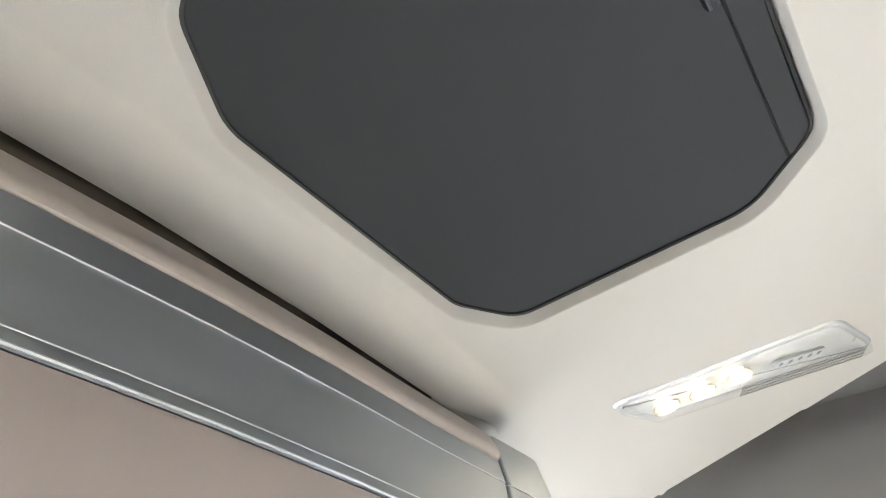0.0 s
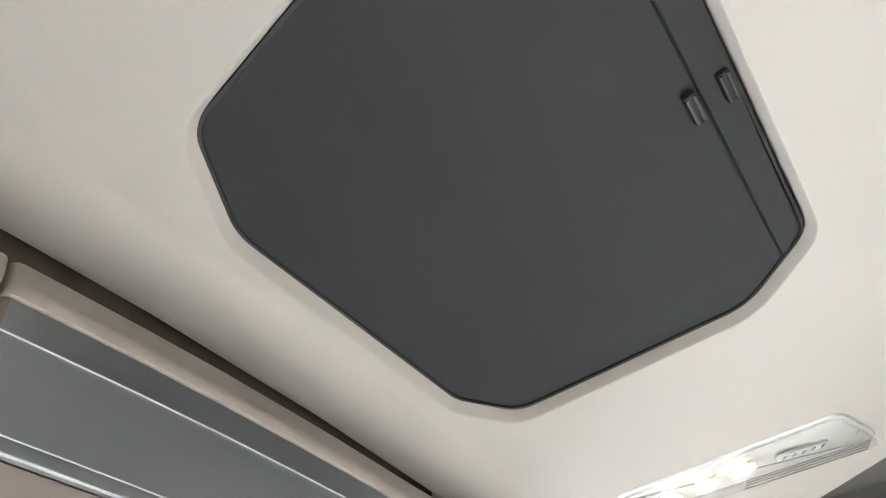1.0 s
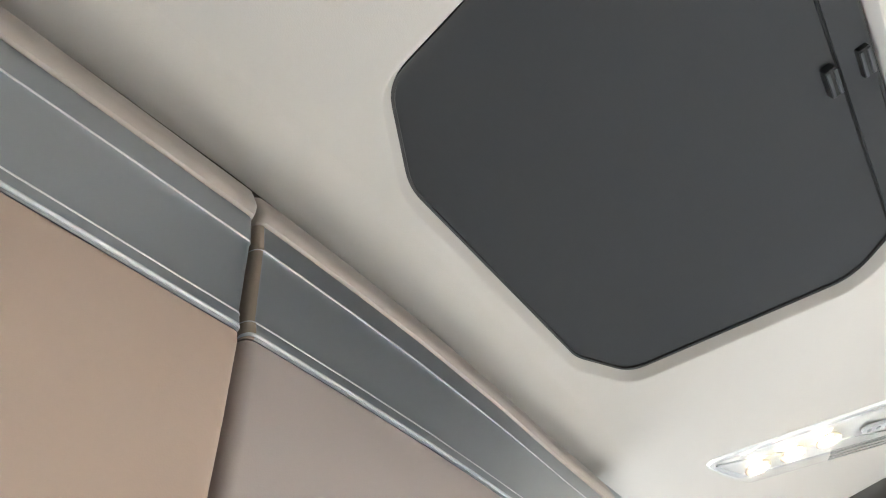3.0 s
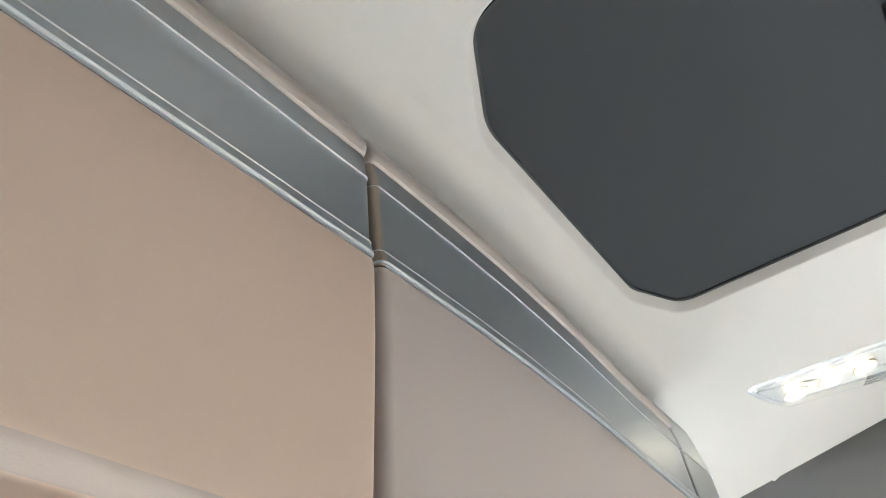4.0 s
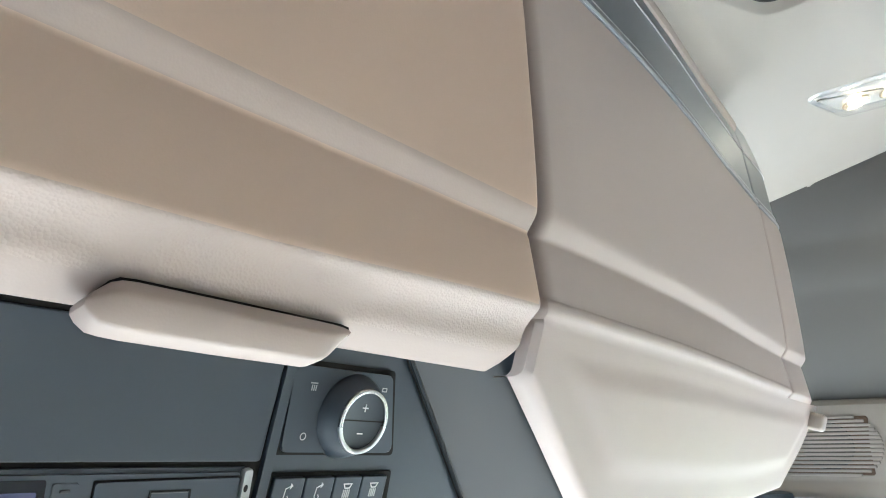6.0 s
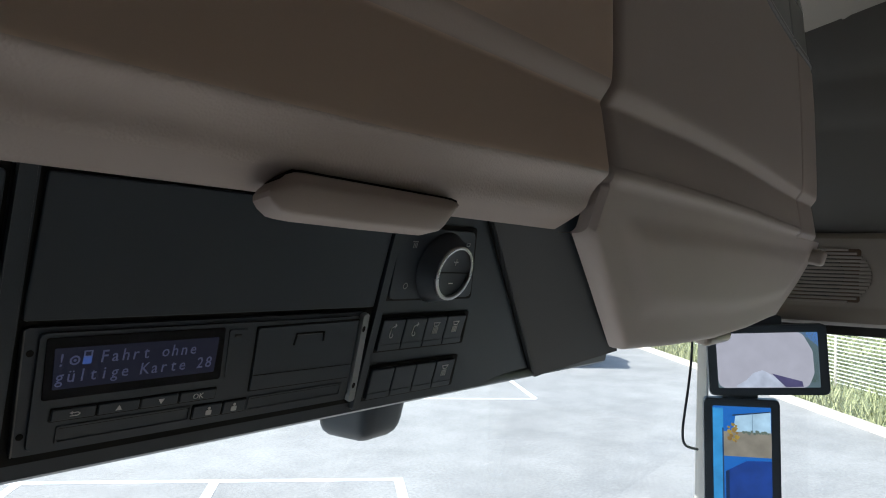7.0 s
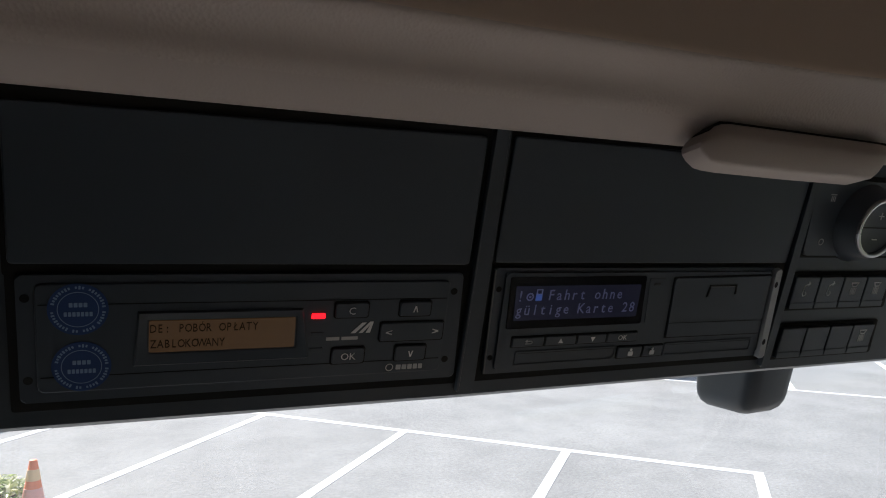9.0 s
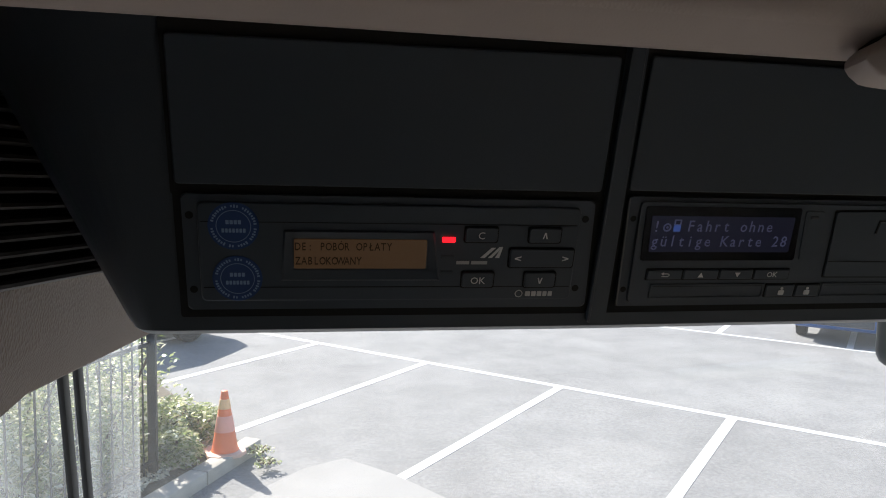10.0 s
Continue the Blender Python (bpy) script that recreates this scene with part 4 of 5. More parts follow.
def toll_unit():
    root = thing("toll_unit", "black toll payment unit with an amber display and blue stickers", "electronic device")
    TOLL = TOLL_UNIT
    on(TOLL, "shadow_gap", slab(rect(-0.0065, 0.1840, -0.0495, 0.0122), 0.0001, 0.0006), M_VOID, root)
    on(TOLL, "body", slab(rounded([(-0.0030, -0.0450), (0.1822, -0.0450), (0.1798, 0.0088), (-0.0030, 0.0088)], 0.002), 0.0002, 0.0022, 0.0008), M_BLACK2, root)
    on(TOLL, "front_plate", slab(rect(0.0032, 0.1735, -0.0405, 0.0056, 0.003), 0.0020, 0.0034, 0.0007), M_BLACK2, root)
    on(TOLL, "groove", slab(rect(0.0045, 0.1722, -0.0337, -0.0334, 0.0001), 0.0030, 0.0036), M_VOID, root)
    on(TOLL, "groove", slab(rect(0.0045, 0.1722, -0.0030, -0.0027, 0.0001), 0.0030, 0.0036), M_VOID, root)
    for x, y in ((0, -0.0005), (0.1760, 0), (0.0, -0.0350), (0.1760, -0.0350)):
        on(TOLL, "screw_hole", slab(disc(x, y, 0.0017, 16), 0.0015, 0.0024), M_VOID, root)
    # sunken display
    b = bmesh.new()  # a bevelled frame that slopes in to the display
    lp = [[b.verts.new((x, y, h)) for x, y in o] for o, h in (([(0.0375, -0.0302), (0.1092, -0.0302), (0.1055, -0.0062), (0.0392, -0.0062)], 0.0036), ([(0.0385, -0.0294), (0.1082, -0.0294), (0.1047, -0.0068), (0.0400, -0.0068)], 0.0047), ([(0.0428, -0.0250), (0.1032, -0.0250), (0.1032, -0.0098), (0.0428, -0.0098)], 0.0040))]
    for p0, q0 in zip(lp, lp[1:]):
        for k in range(4):
            b.faces.new((p0[k], p0[(k + 1) % 4], q0[(k + 1) % 4], q0[k]))
    on(TOLL, "display_surround", b, M_BLACK2, root)
    disp = on(TOLL, "display", slab(rect(0.0434, 0.1024, -0.0243, -0.0103, 0.0008), 0.0034, 0.0041, 0.0002), glowing("amber_display", (0.33, 0.19, 0.10), 0.036, (0.10, 0.06, 0.03), 0.25), root, "amber lit text display")
    ink = principled("display_ink", (0.024, 0.014, 0.007), 0.8, Specular_IOR_Level=0.0)
    lettering("DE: POB\u00d3R OP\u0141ATY", 0.0438, -0.0136, 0.0052, 0.0042, ink, root, 0.00268, 0.72).matrix_local = TOLL
    lettering("ZABLOKOWANY", 0.0438, -0.0204, 0.0052, 0.0042, ink, root, 0.00268, 0.72).matrix_local = TOLL
    # status lights
    on(TOLL, "status_light", slab(rect(0.1092, 0.1152, -0.0113, -0.0090, 0.0004), 0.0034, 0.0042, 0.0002), M_LED, root, "red lit status light")
    for y in (-0.0190, -0.0265):
        on(TOLL, "status_light", slab(rect(0.1092, 0.1152, y - 0.0010, y + 0.0010, 0.0004), 0.0034, 0.0038, 0.0002), M_BLACK, root, "unlit status light")
    w = 0.0038
    key(TOLL, 0.1195, 0.1345, -0.0110, -0.0040, w, root)
    lettering("C", 0.1270, -0.0076, 0.0048, w + 0.0011, M_PRINT, root).matrix_local = TOLL
    key(TOLL, 0.1495, 0.1645, -0.0110, -0.0040, w, root)
    arrow(TOLL, 0.1570, -0.0075, 0.0015, "up", w + 0.0010, root)
    key(TOLL, 0.1412, 0.1720, -0.0233, -0.0143, w, root)
    arrow(TOLL, 0.1452, -0.0188, 0.0015, "left", w + 0.0010, root)
    arrow(TOLL, 0.1680, -0.0188, 0.0015, "right", w + 0.0010, root)
    key(TOLL, 0.1195, 0.1345, -0.0335, -0.0260, w, root)
    lettering("OK", 0.1270, -0.0298, 0.0048, w + 0.0011, M_PRINT, root).matrix_local = TOLL
    key(TOLL, 0.1495, 0.1645, -0.0335, -0.0260, w, root)
    arrow(TOLL, 0.1570, -0.0300, 0.0015, "down", w + 0.0010, root)
    # emblem: two slanting road shapes, and plain bars for the small writing
    e = slab([(0.1275, -0.0190), (0.1296, -0.0190), (0.1345, -0.0140), (0.1325, -0.0140)], 0.0034, 0.0036)
    on(TOLL, "emblem", e, M_PRINT, root, "pale slanting road emblem")
    on(TOLL, "emblem", slab([(0.1312, -0.0190), (0.1330, -0.0190), (0.1376, -0.0136), (0.1362, -0.0136)], 0.0034, 0.0036), M_PRINT, root)
    on(TOLL, "emblem", slab([(0.1345, -0.0190), (0.1365, -0.0190), (0.1378, -0.0136), (0.1372, -0.0136)], 0.0034, 0.0036), M_PRINT, root)
    for x0, x1 in ((0.1165, 0.1225), (0.1235, 0.1310)):
        on(TOLL, "printed_bar", slab(rect(x0, x1, -0.0222, -0.0206, 0.0002), 0.0034, 0.0036), M_PRINT2, root)
    on(TOLL, "emblem", ring(disc(0.1478, -0.0372, 0.0019, 20), disc(0.1478, -0.0372, 0.0015, 20), 0.0034, 0.0036), M_PRINT2, root)
    for x0, x1 in ((0.1510, 0.1534), (0.1540, 0.1562), (0.1568, 0.1590), (0.1596, 0.1616), (0.1622, 0.1642)):
        on(TOLL, "printed_bar", slab(rect(x0, x1, -0.0385, -0.0360, 0.0003), 0.0034, 0.0036), M_PRINT2, root)
    for cx, cy in ((0.0182, -0.0048), (0.0190, -0.0292)):
        s = on(TOLL, "sticker", slab(disc(cx, cy, 0.0107, 40), 0.0034, 0.0038), M_STICK, root, "round blue ownership sticker")
        on(Matrix(), "ring_line", ring(disc(cx, cy, 0.0073, 40), disc(cx, cy, 0.00705, 40), 0.0036, 0.00395), M_STICKP, s)
        for y, h in ((0.0019, 0.0034), (-0.0019, 0.0052)):
            n = 4 if y > 0 else 7
            for k in range(n):
                x0 = cx - h + k * 2 * h / n
                on(Matrix(), "printed_bar", slab(rect(x0 + 0.0002, x0 + 2 * h / n - 0.0002, cy + y - 0.0009, cy + y + 0.0009, 0.0002), 0.0036, 0.00395), M_STICKP, s)
        for k in range(46):
            a = 2 * math.pi * k / 46
            if k in (0, 9, 13, 22, 23, 32, 35, 40):  # the spaces between words
                continue
            h = (0.00045, 0.00062, 0.00050, 0.00070)[k % 4]
            on(Matrix.Translation((cx + 0.0091 * math.cos(a), cy + 0.0091 * math.sin(a), 0.0036)) @ Matrix.Rotation(a, 4, "Z"), "printed_bar", slab(rect(-h, h, -0.00036, 0.00036, 0.0001, 1), 0, 0.00035), M_STICKP, s)
    return root


toll_unit()


def tachograph():
    root = thing("tachograph", "black driving recorder with a blue-lit display and card slots", "electronic device")
    m = TACH
    on(m, "shadow_gap", slab(rect(0.1925, 0.3915, -0.0480, 0.0152), 0.0001, 0.0006), M_VOID, root)
    on(m, "body", slab(rounded([(0.1980, -0.0436), (0.3885, -0.0440), (0.3830, 0.0128), (0.1950, 0.0128)], 0.002), 0.0002, 0.0022, 0.0008), M_BLACK2, root)
    on(m, "front_plate", slab(rounded([(0.2035, -0.0412), (0.3840, -0.0412), (0.3785, 0.0108), (0.2015, 0.0108)], 0.002), 0.0020, 0.0036, 0.0006), M_BLACK2, root)
    on(m, "edge_strip", slab(rounded([(0.3850, -0.0445), (0.3898, -0.0440), (0.3842, 0.0130), (0.3796, 0.0118)], 0.0010), 0.0020, 0.0056, 0.0008), M_GREYP, root, "light grey edge strip")
    for x, y in ((0.3822, 0.0033), (0.3858, -0.0335)):
        on(m, "screw_hole", slab([(x + px * 0.6, y + py) for px, py in disc(0, 0, 0.0019, 16)], 0.0050, 0.0058), M_VOID, root)
    for x, y in ((0.1992, 0.0021), (0.2008, -0.0345)):
        on(m, "screw_hole", slab(disc(x, y, 0.0015, 14), 0.0020, 0.0024), M_VOID, root)
    on(m, "edge_line", slab([(0.1981, -0.0430), (0.1988, -0.0430), (0.1959, 0.0122), (0.1952, 0.0122)], 0.0020, 0.0030), M_EDGE, root)
    on(m, "display_surround", slab(rounded([(0.2060, -0.0186), (0.2895, -0.0184), (0.2865, 0.0090), (0.2040, 0.0088)], 0.001), 0.0034, 0.0040, 0.0003), principled("tacho_window", (0.004, 0.004, 0.006), 0.15, Specular_IOR_Level=0.4), root)
    on(m, "display", slab(rounded([(0.2092, -0.0140), (0.2848, -0.0140), (0.2838, 0.0043), (0.2076, 0.0043)], 0.0006), 0.0038, 0.0043, 0.0002), glowing("blue_display", (0.06, 0.065, 0.125), 0.034, (0.02, 0.02, 0.035), 0.1), root, "dim blue lit text display")
    ink = glowing("display_text", (0.22, 0.25, 0.52), 0.054, (0.05, 0.05, 0.1))
    lettering("!", 0.2109, -0.0008, 0.0080, 0.0044, ink, root).matrix_local = m
    on(m, "symbol", ring(disc(0.2163, -0.0014, 0.0021, 16), disc(0.2163, -0.0014, 0.0014, 16), 0.0043, 0.0045), ink, root)
    on(m, "symbol", slab(disc(0.2163, -0.0014, 0.0006, 8), 0.0043, 0.0045), ink, root)
    on(m, "symbol", slab(rect(0.2196, 0.2232, -0.0034, -0.0002, 0.0002), 0.0043, 0.0045), glowing("display_block", (0.10, 0.20, 0.75), 0.11), root)
    on(m, "symbol", ring(rect(0.2196, 0.2232, -0.0002, 0.0026, 0.0002), rect(0.2202, 0.2226, 0.0002, 0.0021, 0.0002), 0.0043, 0.0045), ink, root)
    lettering("Fahrt ohne", 0.2264, -0.0005, 0.0080, 0.0044, ink, root, 0.00468, 0.90).matrix_local = m
    lettering("g\u00fcltige Karte 28", 0.2090, -0.0082, 0.0080, 0.0044, ink, root, 0.00462, 0.90).matrix_local = m
    on(m, "card_flap", slab(rounded([(0.2922, -0.0181), (0.3020, -0.0181), (0.2998, 0.0074), (0.2892, 0.0074)], 0.0008), 0.0034, 0.0041, 0.0003), M_BLACK2, root)
    on(m, "flap_catch", slab(rect(0.2926, 0.2966, 0.0036, 0.0050, 0.0004), 0.0040, 0.0047, 0.0003), M_GREYD, root)
    on(m, "shadow_gap", slab(rounded([(0.3085, -0.0282), (0.3808, -0.0286), (0.3788, 0.0094), (0.3055, 0.0084)], 0.001), 0.0034, 0.0037), M_VOID, root)
    on(m, "printer_door", slab(rounded([(0.3093, -0.0272), (0.3800, -0.0276), (0.3780, 0.0085), (0.3064, 0.0075)], 0.001), 0.0034, 0.0046, 0.0005), M_BLACK2, root)
    on(m, "door_line", slab([(0.3090, -0.0189), (0.3802, -0.0194), (0.3802, -0.0191), (0.3090, -0.0186)], 0.0044, 0.0048), M_VOID, root)
    on(m, "finger_recess", slab([(0.3312, -0.0034), (0.3318, 0.0036), (0.3522, 0.0036), (0.3530, -0.0022), (0.3520, -0.0022), (0.3513, 0.0028), (0.3328, 0.0028), (0.3322, -0.0034)], 0.0044, 0.0050), M_VOID, root)
    on(m, "recess_edge", slab([(0.3324, 0.0022), (0.3510, 0.0022), (0.3510, 0.0026), (0.3324, 0.0026)], 0.0044, 0.0050), M_EDGE, root)
    for x0, x1 in ((0.2108, 0.2292), (0.2302, 0.2488), (0.2498, 0.2680), (0.2690, 0.2885)):
        key(m, x0, x1, -0.0284, -0.0233, 0.0038, root, r=0.0008)
    w = 0.0048
    on(m, "symbol", slab([(0.2182, -0.0268), (0.2216, -0.0268), (0.2224, -0.0262), (0.2224, -0.0256), (0.2216, -0.0250), (0.2190, -0.0250), (0.2190, -0.0254), (0.2214, -0.0254), (0.2219, -0.0258), (0.2219, -0.0261), (0.2214, -0.0264), (0.2182, -0.0264)], w, w + 0.0002), M_PRINT, root)
    on(m, "symbol", slab([(0.2178, -0.0252), (0.2192, -0.0244), (0.2192, -0.0260)], w, w + 0.0002), M_PRINT, root)
    arrow(m, 0.2393, -0.0260, 0.0015, "up", w, root, True)
    arrow(m, 0.2594, -0.0259, 0.0015, "down", w, root, True)
    lettering("OK", 0.2787, -0.0258, 0.0040, w + 0.0001, M_PRINT, root).matrix_local = m
    for x0, x1 in ((0.2140, 0.2768), (0.3102, 0.3770)):
        on(m, "slot_frame", ring(rect(x0, x1, -0.0392, -0.0312, 0.0006), rect(x0 + 0.0010, x1 - 0.0010, -0.0383, -0.0321, 0.0004), 0.0034, 0.0042), M_BLACK2, root)
        on(m, "card_slot", slab(rect(x0 + 0.0008, x1 - 0.0008, -0.0385, -0.0319, 0.0004), 0.0030, 0.0037), M_BLACK2, root)
        on(m, "shadow_gap", slab(rect(x0 + 0.0010, x1 - 0.0010, -0.0325, -0.0319, 0.0001), 0.0034, 0.0040), M_VOID, root)
    for x, x0, x1 in ((0.2866, 0.2780, 0.2940), (0.3014, 0.2952, 0.3084)):
        key(m, x0, x1, -0.0384, -0.0318, 0.0038, root, r=0.0008)
        on(m, "symbol", slab(rect(x - 0.0016, x + 0.0016, -0.0372, -0.0346, 0.0006), w, w + 0.0002), M_PRINT, root)
        on(m, "symbol", slab(disc(x, -0.0336, 0.0008, 10), w, w + 0.0002), M_PRINT, root)
    return root


tachograph()


def knob_panel():
    root = thing("control_panel", "black heater control with a silver-ringed round knob", "control panel")
    m = TACH
    on(m, "shadow_gap", slab(rounded([(0.3972, 0.0186), (0.4902, 0.0186), (0.4750, 0.070), (0.3938, 0.070)], 0.003), 0.0001, 0.0006), M_VOID, root)
    on(m, "plate", slab(rounded([(0.4012, 0.0204), (0.4868, 0.0206), (0.4722, 0.067), (0.3974, 0.067)], 0.004), 0.0002, 0.0022, 0.0008), M_BLACK2, root)
    k = part("knob", turned([(0.0240, 0.0), (0.0243, 0.004), (0.0222, 0.0085), (0.0186, 0.0155), (0.0175, 0.0166), (0.0150, 0.0160)], 40), M_BLACK, root, "round black rocker knob")
    k.matrix_local = m @ Matrix.Translation((0.4447, 0.0416, -0.004)) @ Matrix.Scale(1.035, 4)
    part("knob_ring", ring(disc(0, 0, 0.0178, 40), disc(0, 0, 0.0154, 40), 0.0156, 0.0180, 0.0006), M_STEEL, k, "silver ring")
    part("split_line", slab(rect(-0.0150, 0.0150, -0.0003, 0.0003, 0.0001), 0.0158, 0.0164), M_VOID, k)
    for x0, x1, y0, y1 in ((-0.0021, 0.0021, 0.0067, 0.0073), (-0.0003, 0.0003, 0.0049, 0.0091), (-0.0021, 0.0021, -0.0073, -0.0067)):
        part("symbol", slab(rect(x0, x1, y0, y1, 0.0001), 0.0159, 0.0163), M_PRINT, k)
    w = 0.0022
    on(m, "symbol", ring(disc(0.4135, 0.0291, 0.0021, 16), disc(0.4135, 0.0291, 0.0016, 16), w, w + 0.0002), M_PRINT2, root)
    on(m, "symbol", slab(rect(0.4100, 0.4150, 0.0578, 0.0585, 0.0002), w, w + 0.0002), M_PRINT2, root)
    for k2 in range(3):
        on(m, "symbol", slab(rect(0.4112 + 0.0014 * k2, 0.4118 + 0.0014 * k2, 0.0540, 0.0572, 0.0002), w, w + 0.0002), M_PRINT2, root)
    on(m, "symbol", ring(rect(0.4655, 0.4695, 0.0570, 0.0595, 0.0004), rect(0.4660, 0.4690, 0.0575, 0.0590, 0.0003), w, w + 0.0002), M_PRINT2, root)
    return root


knob_panel()


def switch_row(y0, y1, icons, label):
    root = thing("switch_row", label, "switch", "switch rows")
    m = TACH
    lean = (0.0 if y0 > -0.02 else 0.0016)  # the lower row sits a little further out
    on(m, "shadow_gap", slab(rounded([(0.3976 + lean, y0), (0.4944 + lean * 0.8, y0), (0.4920 + lean, y1), (0.3958 + lean, y1)], 0.002), 0.0001, 0.0008), M_VOID, root)
    x0, step = 0.4008 + lean, 0.0216
    for k, icon in enumerate(icons):
        a = x0 + k * step
        s = on(m, "switch", slab(rect(a + 0.0004, a + step - 0.0004, y0 + 0.0022, y1 - 0.0022, 0.001), 0.0004, 0.0034, 0.0008), M_BLACK2, root)
        on(Matrix(), "switch_foot", slab(rect(a + 0.0004, a + step - 0.0004, y0 + 0.0022, y0 + 0.0062, 0.0008), 0.0030, 0.0037, 0.0003), M_BLACK2, s)
        cx, cy, w = a + step / 2, (y0 + y1) / 2 + 0.0022, 0.0034
        fit = lambda pts: [(cx + x * 0.001, cy + y * 0.001) for x, y in pts]
        if icon == "hook":
            for outline in ([(-2.5, -2.6), (-2.0, -2.6), (-1.5, 2.2), (1.2, 3.4), (1.2, 4.0), (-2.0, 2.7)], [(1.0, 2.2), (2.8, 3.9), (1.2, 5.4)], [(-2.5, -2.6), (-1.4, -4.4), (0.6, -4.2), (1.2, -2.6), (0.2, -1.2), (0.0, -1.6), (0.6, -2.6), (0.2, -3.7), (-1.2, -3.8), (-2.0, -2.6)]):
                on(Matrix(), "symbol", slab(fit(outline), w, w + 0.0002), M_PRINT, s)
        elif icon == "lamp":
            on(Matrix(), "symbol", ring(fit([(-3.6, 4.2), (3.6, 4.2), (2.0, 1.2), (-2.0, 1.2)]), fit([(-2.6, 3.6), (2.6, 3.6), (1.5, 1.8), (-1.5, 1.8)]), w, w + 0.0002), M_PRINT, s)
            for j in range(4):
                x = -2.2 + j * 1.45
                on(Matrix(), "symbol", slab(fit([(x - 0.5, 0.7), (x + 0.4, 0.7), (x + 0.2, -4.0), (x - 0.7, -4.0)]), w, w + 0.0002), M_PRINT2, s)
    return root


switch_row(-0.0157, 0.0093, ("hook", "hook", "lamp", "lamp"), "row of four black rocker switches with pale symbols")
switch_row(-0.0488, -0.0244, ("", "", "", "lamp"), "row of three blank switches and one lamp switch")

# ---- sensor on the windscreen, monitors and cable on the pillar ----


def sensor():
    root = thing("camera_sensor", "dark rounded camera housing on the windscreen", "sensor")
    b = box(-0.046, 0.041, -0.05, 0.06, -0.052, 0.10, 0.022, 4)
    for v in b.verts:
        k = (0.10 - v.co.z) / 0.14
        v.co.x *= 1.10 - 0.16 * k
        v.co.y = v.co.y * (1 - 0.25 * k) + 0.02 * k
    o = part("housing", b, M_BLACK, root)
    o.matrix_local = Matrix.Translation((0.722, 0.335, 2.815)) @ Matrix.Rotation(radians(6), 4, "Z")
    # white on a grey cover, to carry the light that falls on it
    c = part("cover", box(-0.066, -0.030, -0.030, 0.05, -0.040, 0.09, 0.018, 4), M_WHITE, root, "grey side cover whitened for the light on it")
    c.matrix_local = o.matrix_local
    return root


sensor()


def monitor(name, m, w, h, screen, label):
    root = thing(name, label, "monitor", "mirror monitors")
    root.matrix_world = m
    part("casing", slab(rect(-w / 2, w / 2, -h / 2, h / 2, 0.010, 5), -0.028, 0.0, 0.004, 3), M_BLACK, root)
    part("bezel", ring(rect(-w / 2 + 0.004, w / 2 - 0.004, -h / 2 + 0.004, h / 2 - 0.004, 0.008, 5), rect(-w / 2 + 0.019, w / 2 - 0.019, -h / 2 + 0.017, h / 2 - 0.017, 0.003, 5), -0.001, 0.0016), M_BLACK2, root)
    part("bracket", box(-0.04, 0.04, h / 2 - 0.06, h / 2 + 0.02, -0.15, -0.02, 0.006), M_BLACK, root)
    for nm, outline, col, e in screen:
        part(nm, slab(outline, -0.0008, 0.0004), glowing(nm + "_light", col, e), root, "lit camera picture")
    return root


MON1 = plane_frame((1.80, 0.172, 2.790), (0.42, -0.907, 0.0), (0, 0, 1))
MON2 = plane_frame((1.805, 0.215, 2.555), (0.42, -0.907, 0.0), (0, 0, 1))
R5 = Matrix.Rotation(radians(4.5), 4, "Z")
monitor("mirror_monitor", MON1 @ Matrix.Translation((0, -0.002, 0)) @ R5, 0.252, 0.158, [
    ("screen", rect(-0.107, 0.107, -0.063, 0.063, 0.002), (0.10, 0.14, 0.16), 0.4),
    ("sky_patch", [(0.070, 0.063), (0.107, 0.063), (0.107, 0.030)], (0.02, 0.20, 0.80), 0.5),
    ("leaf_patch", [(0.055, 0.063), (0.072, 0.063), (0.106, 0.020), (0.104, -0.05), (0.088, -0.05), (0.092, 0.01)], (0.05, 0.075, 0.04), 0.4),
], "wide black mirror monitor showing the cab's flank")
monitor("mirror_monitor", MON2 @ Matrix.Translation((-0.007, -0.03, 0)) @ Matrix.Rotation(radians(2), 4, "Z"), 0.164, 0.335, [
    ("screen", rect(-0.065, 0.065, -0.150, 0.150, 0.002), (0.02, 0.13, 0.46), 0.4),
], "tall black mirror monitor showing a blue trailer")


def flickered(name, col, e, low=0.75, high=1.2):
    """Light of a picture whose colour varies softly over it."""
    m = glowing(name, col, e)
    nt, bs = m.node_tree, m.node_tree.nodes["Principled BSDF"]
    tc, no, rp = nt.nodes.new("ShaderNodeTexCoord"), nt.nodes.new("ShaderNodeTexNoise"), nt.nodes.new("ShaderNodeValToRGB")
    no.inputs["Scale"].default_value, no.inputs["Detail"].default_value = 28.0, 5
    rp.color_ramp.elements[0].position, rp.color_ramp.elements[1].position = 0.25, 0.75
    rp.color_ramp.elements[0].color = (*[c * low for c in col], 1)
    rp.color_ramp.elements[1].color = (*[min(1, c * high) for c in col], 1)
    nt.links.new(tc.outputs["Object"], no.inputs["Vector"])
    nt.links.new(no.outputs["Fac"], rp.inputs[0])
    nt.links.new(rp.outputs[0], bs.inputs["Emission Color"])
    return m


def picture(name, outline, col, e, h=0.0007):
    """A patch of a monitor's picture."""
    o = part(name, slab(outline, 0.0004, h), flickered(name + "_glow", col, e * 0.4, 0.92 if name == "picture_ground" else 0.7, 1.06 if name == "picture_ground" else 1.25), None)
    return o


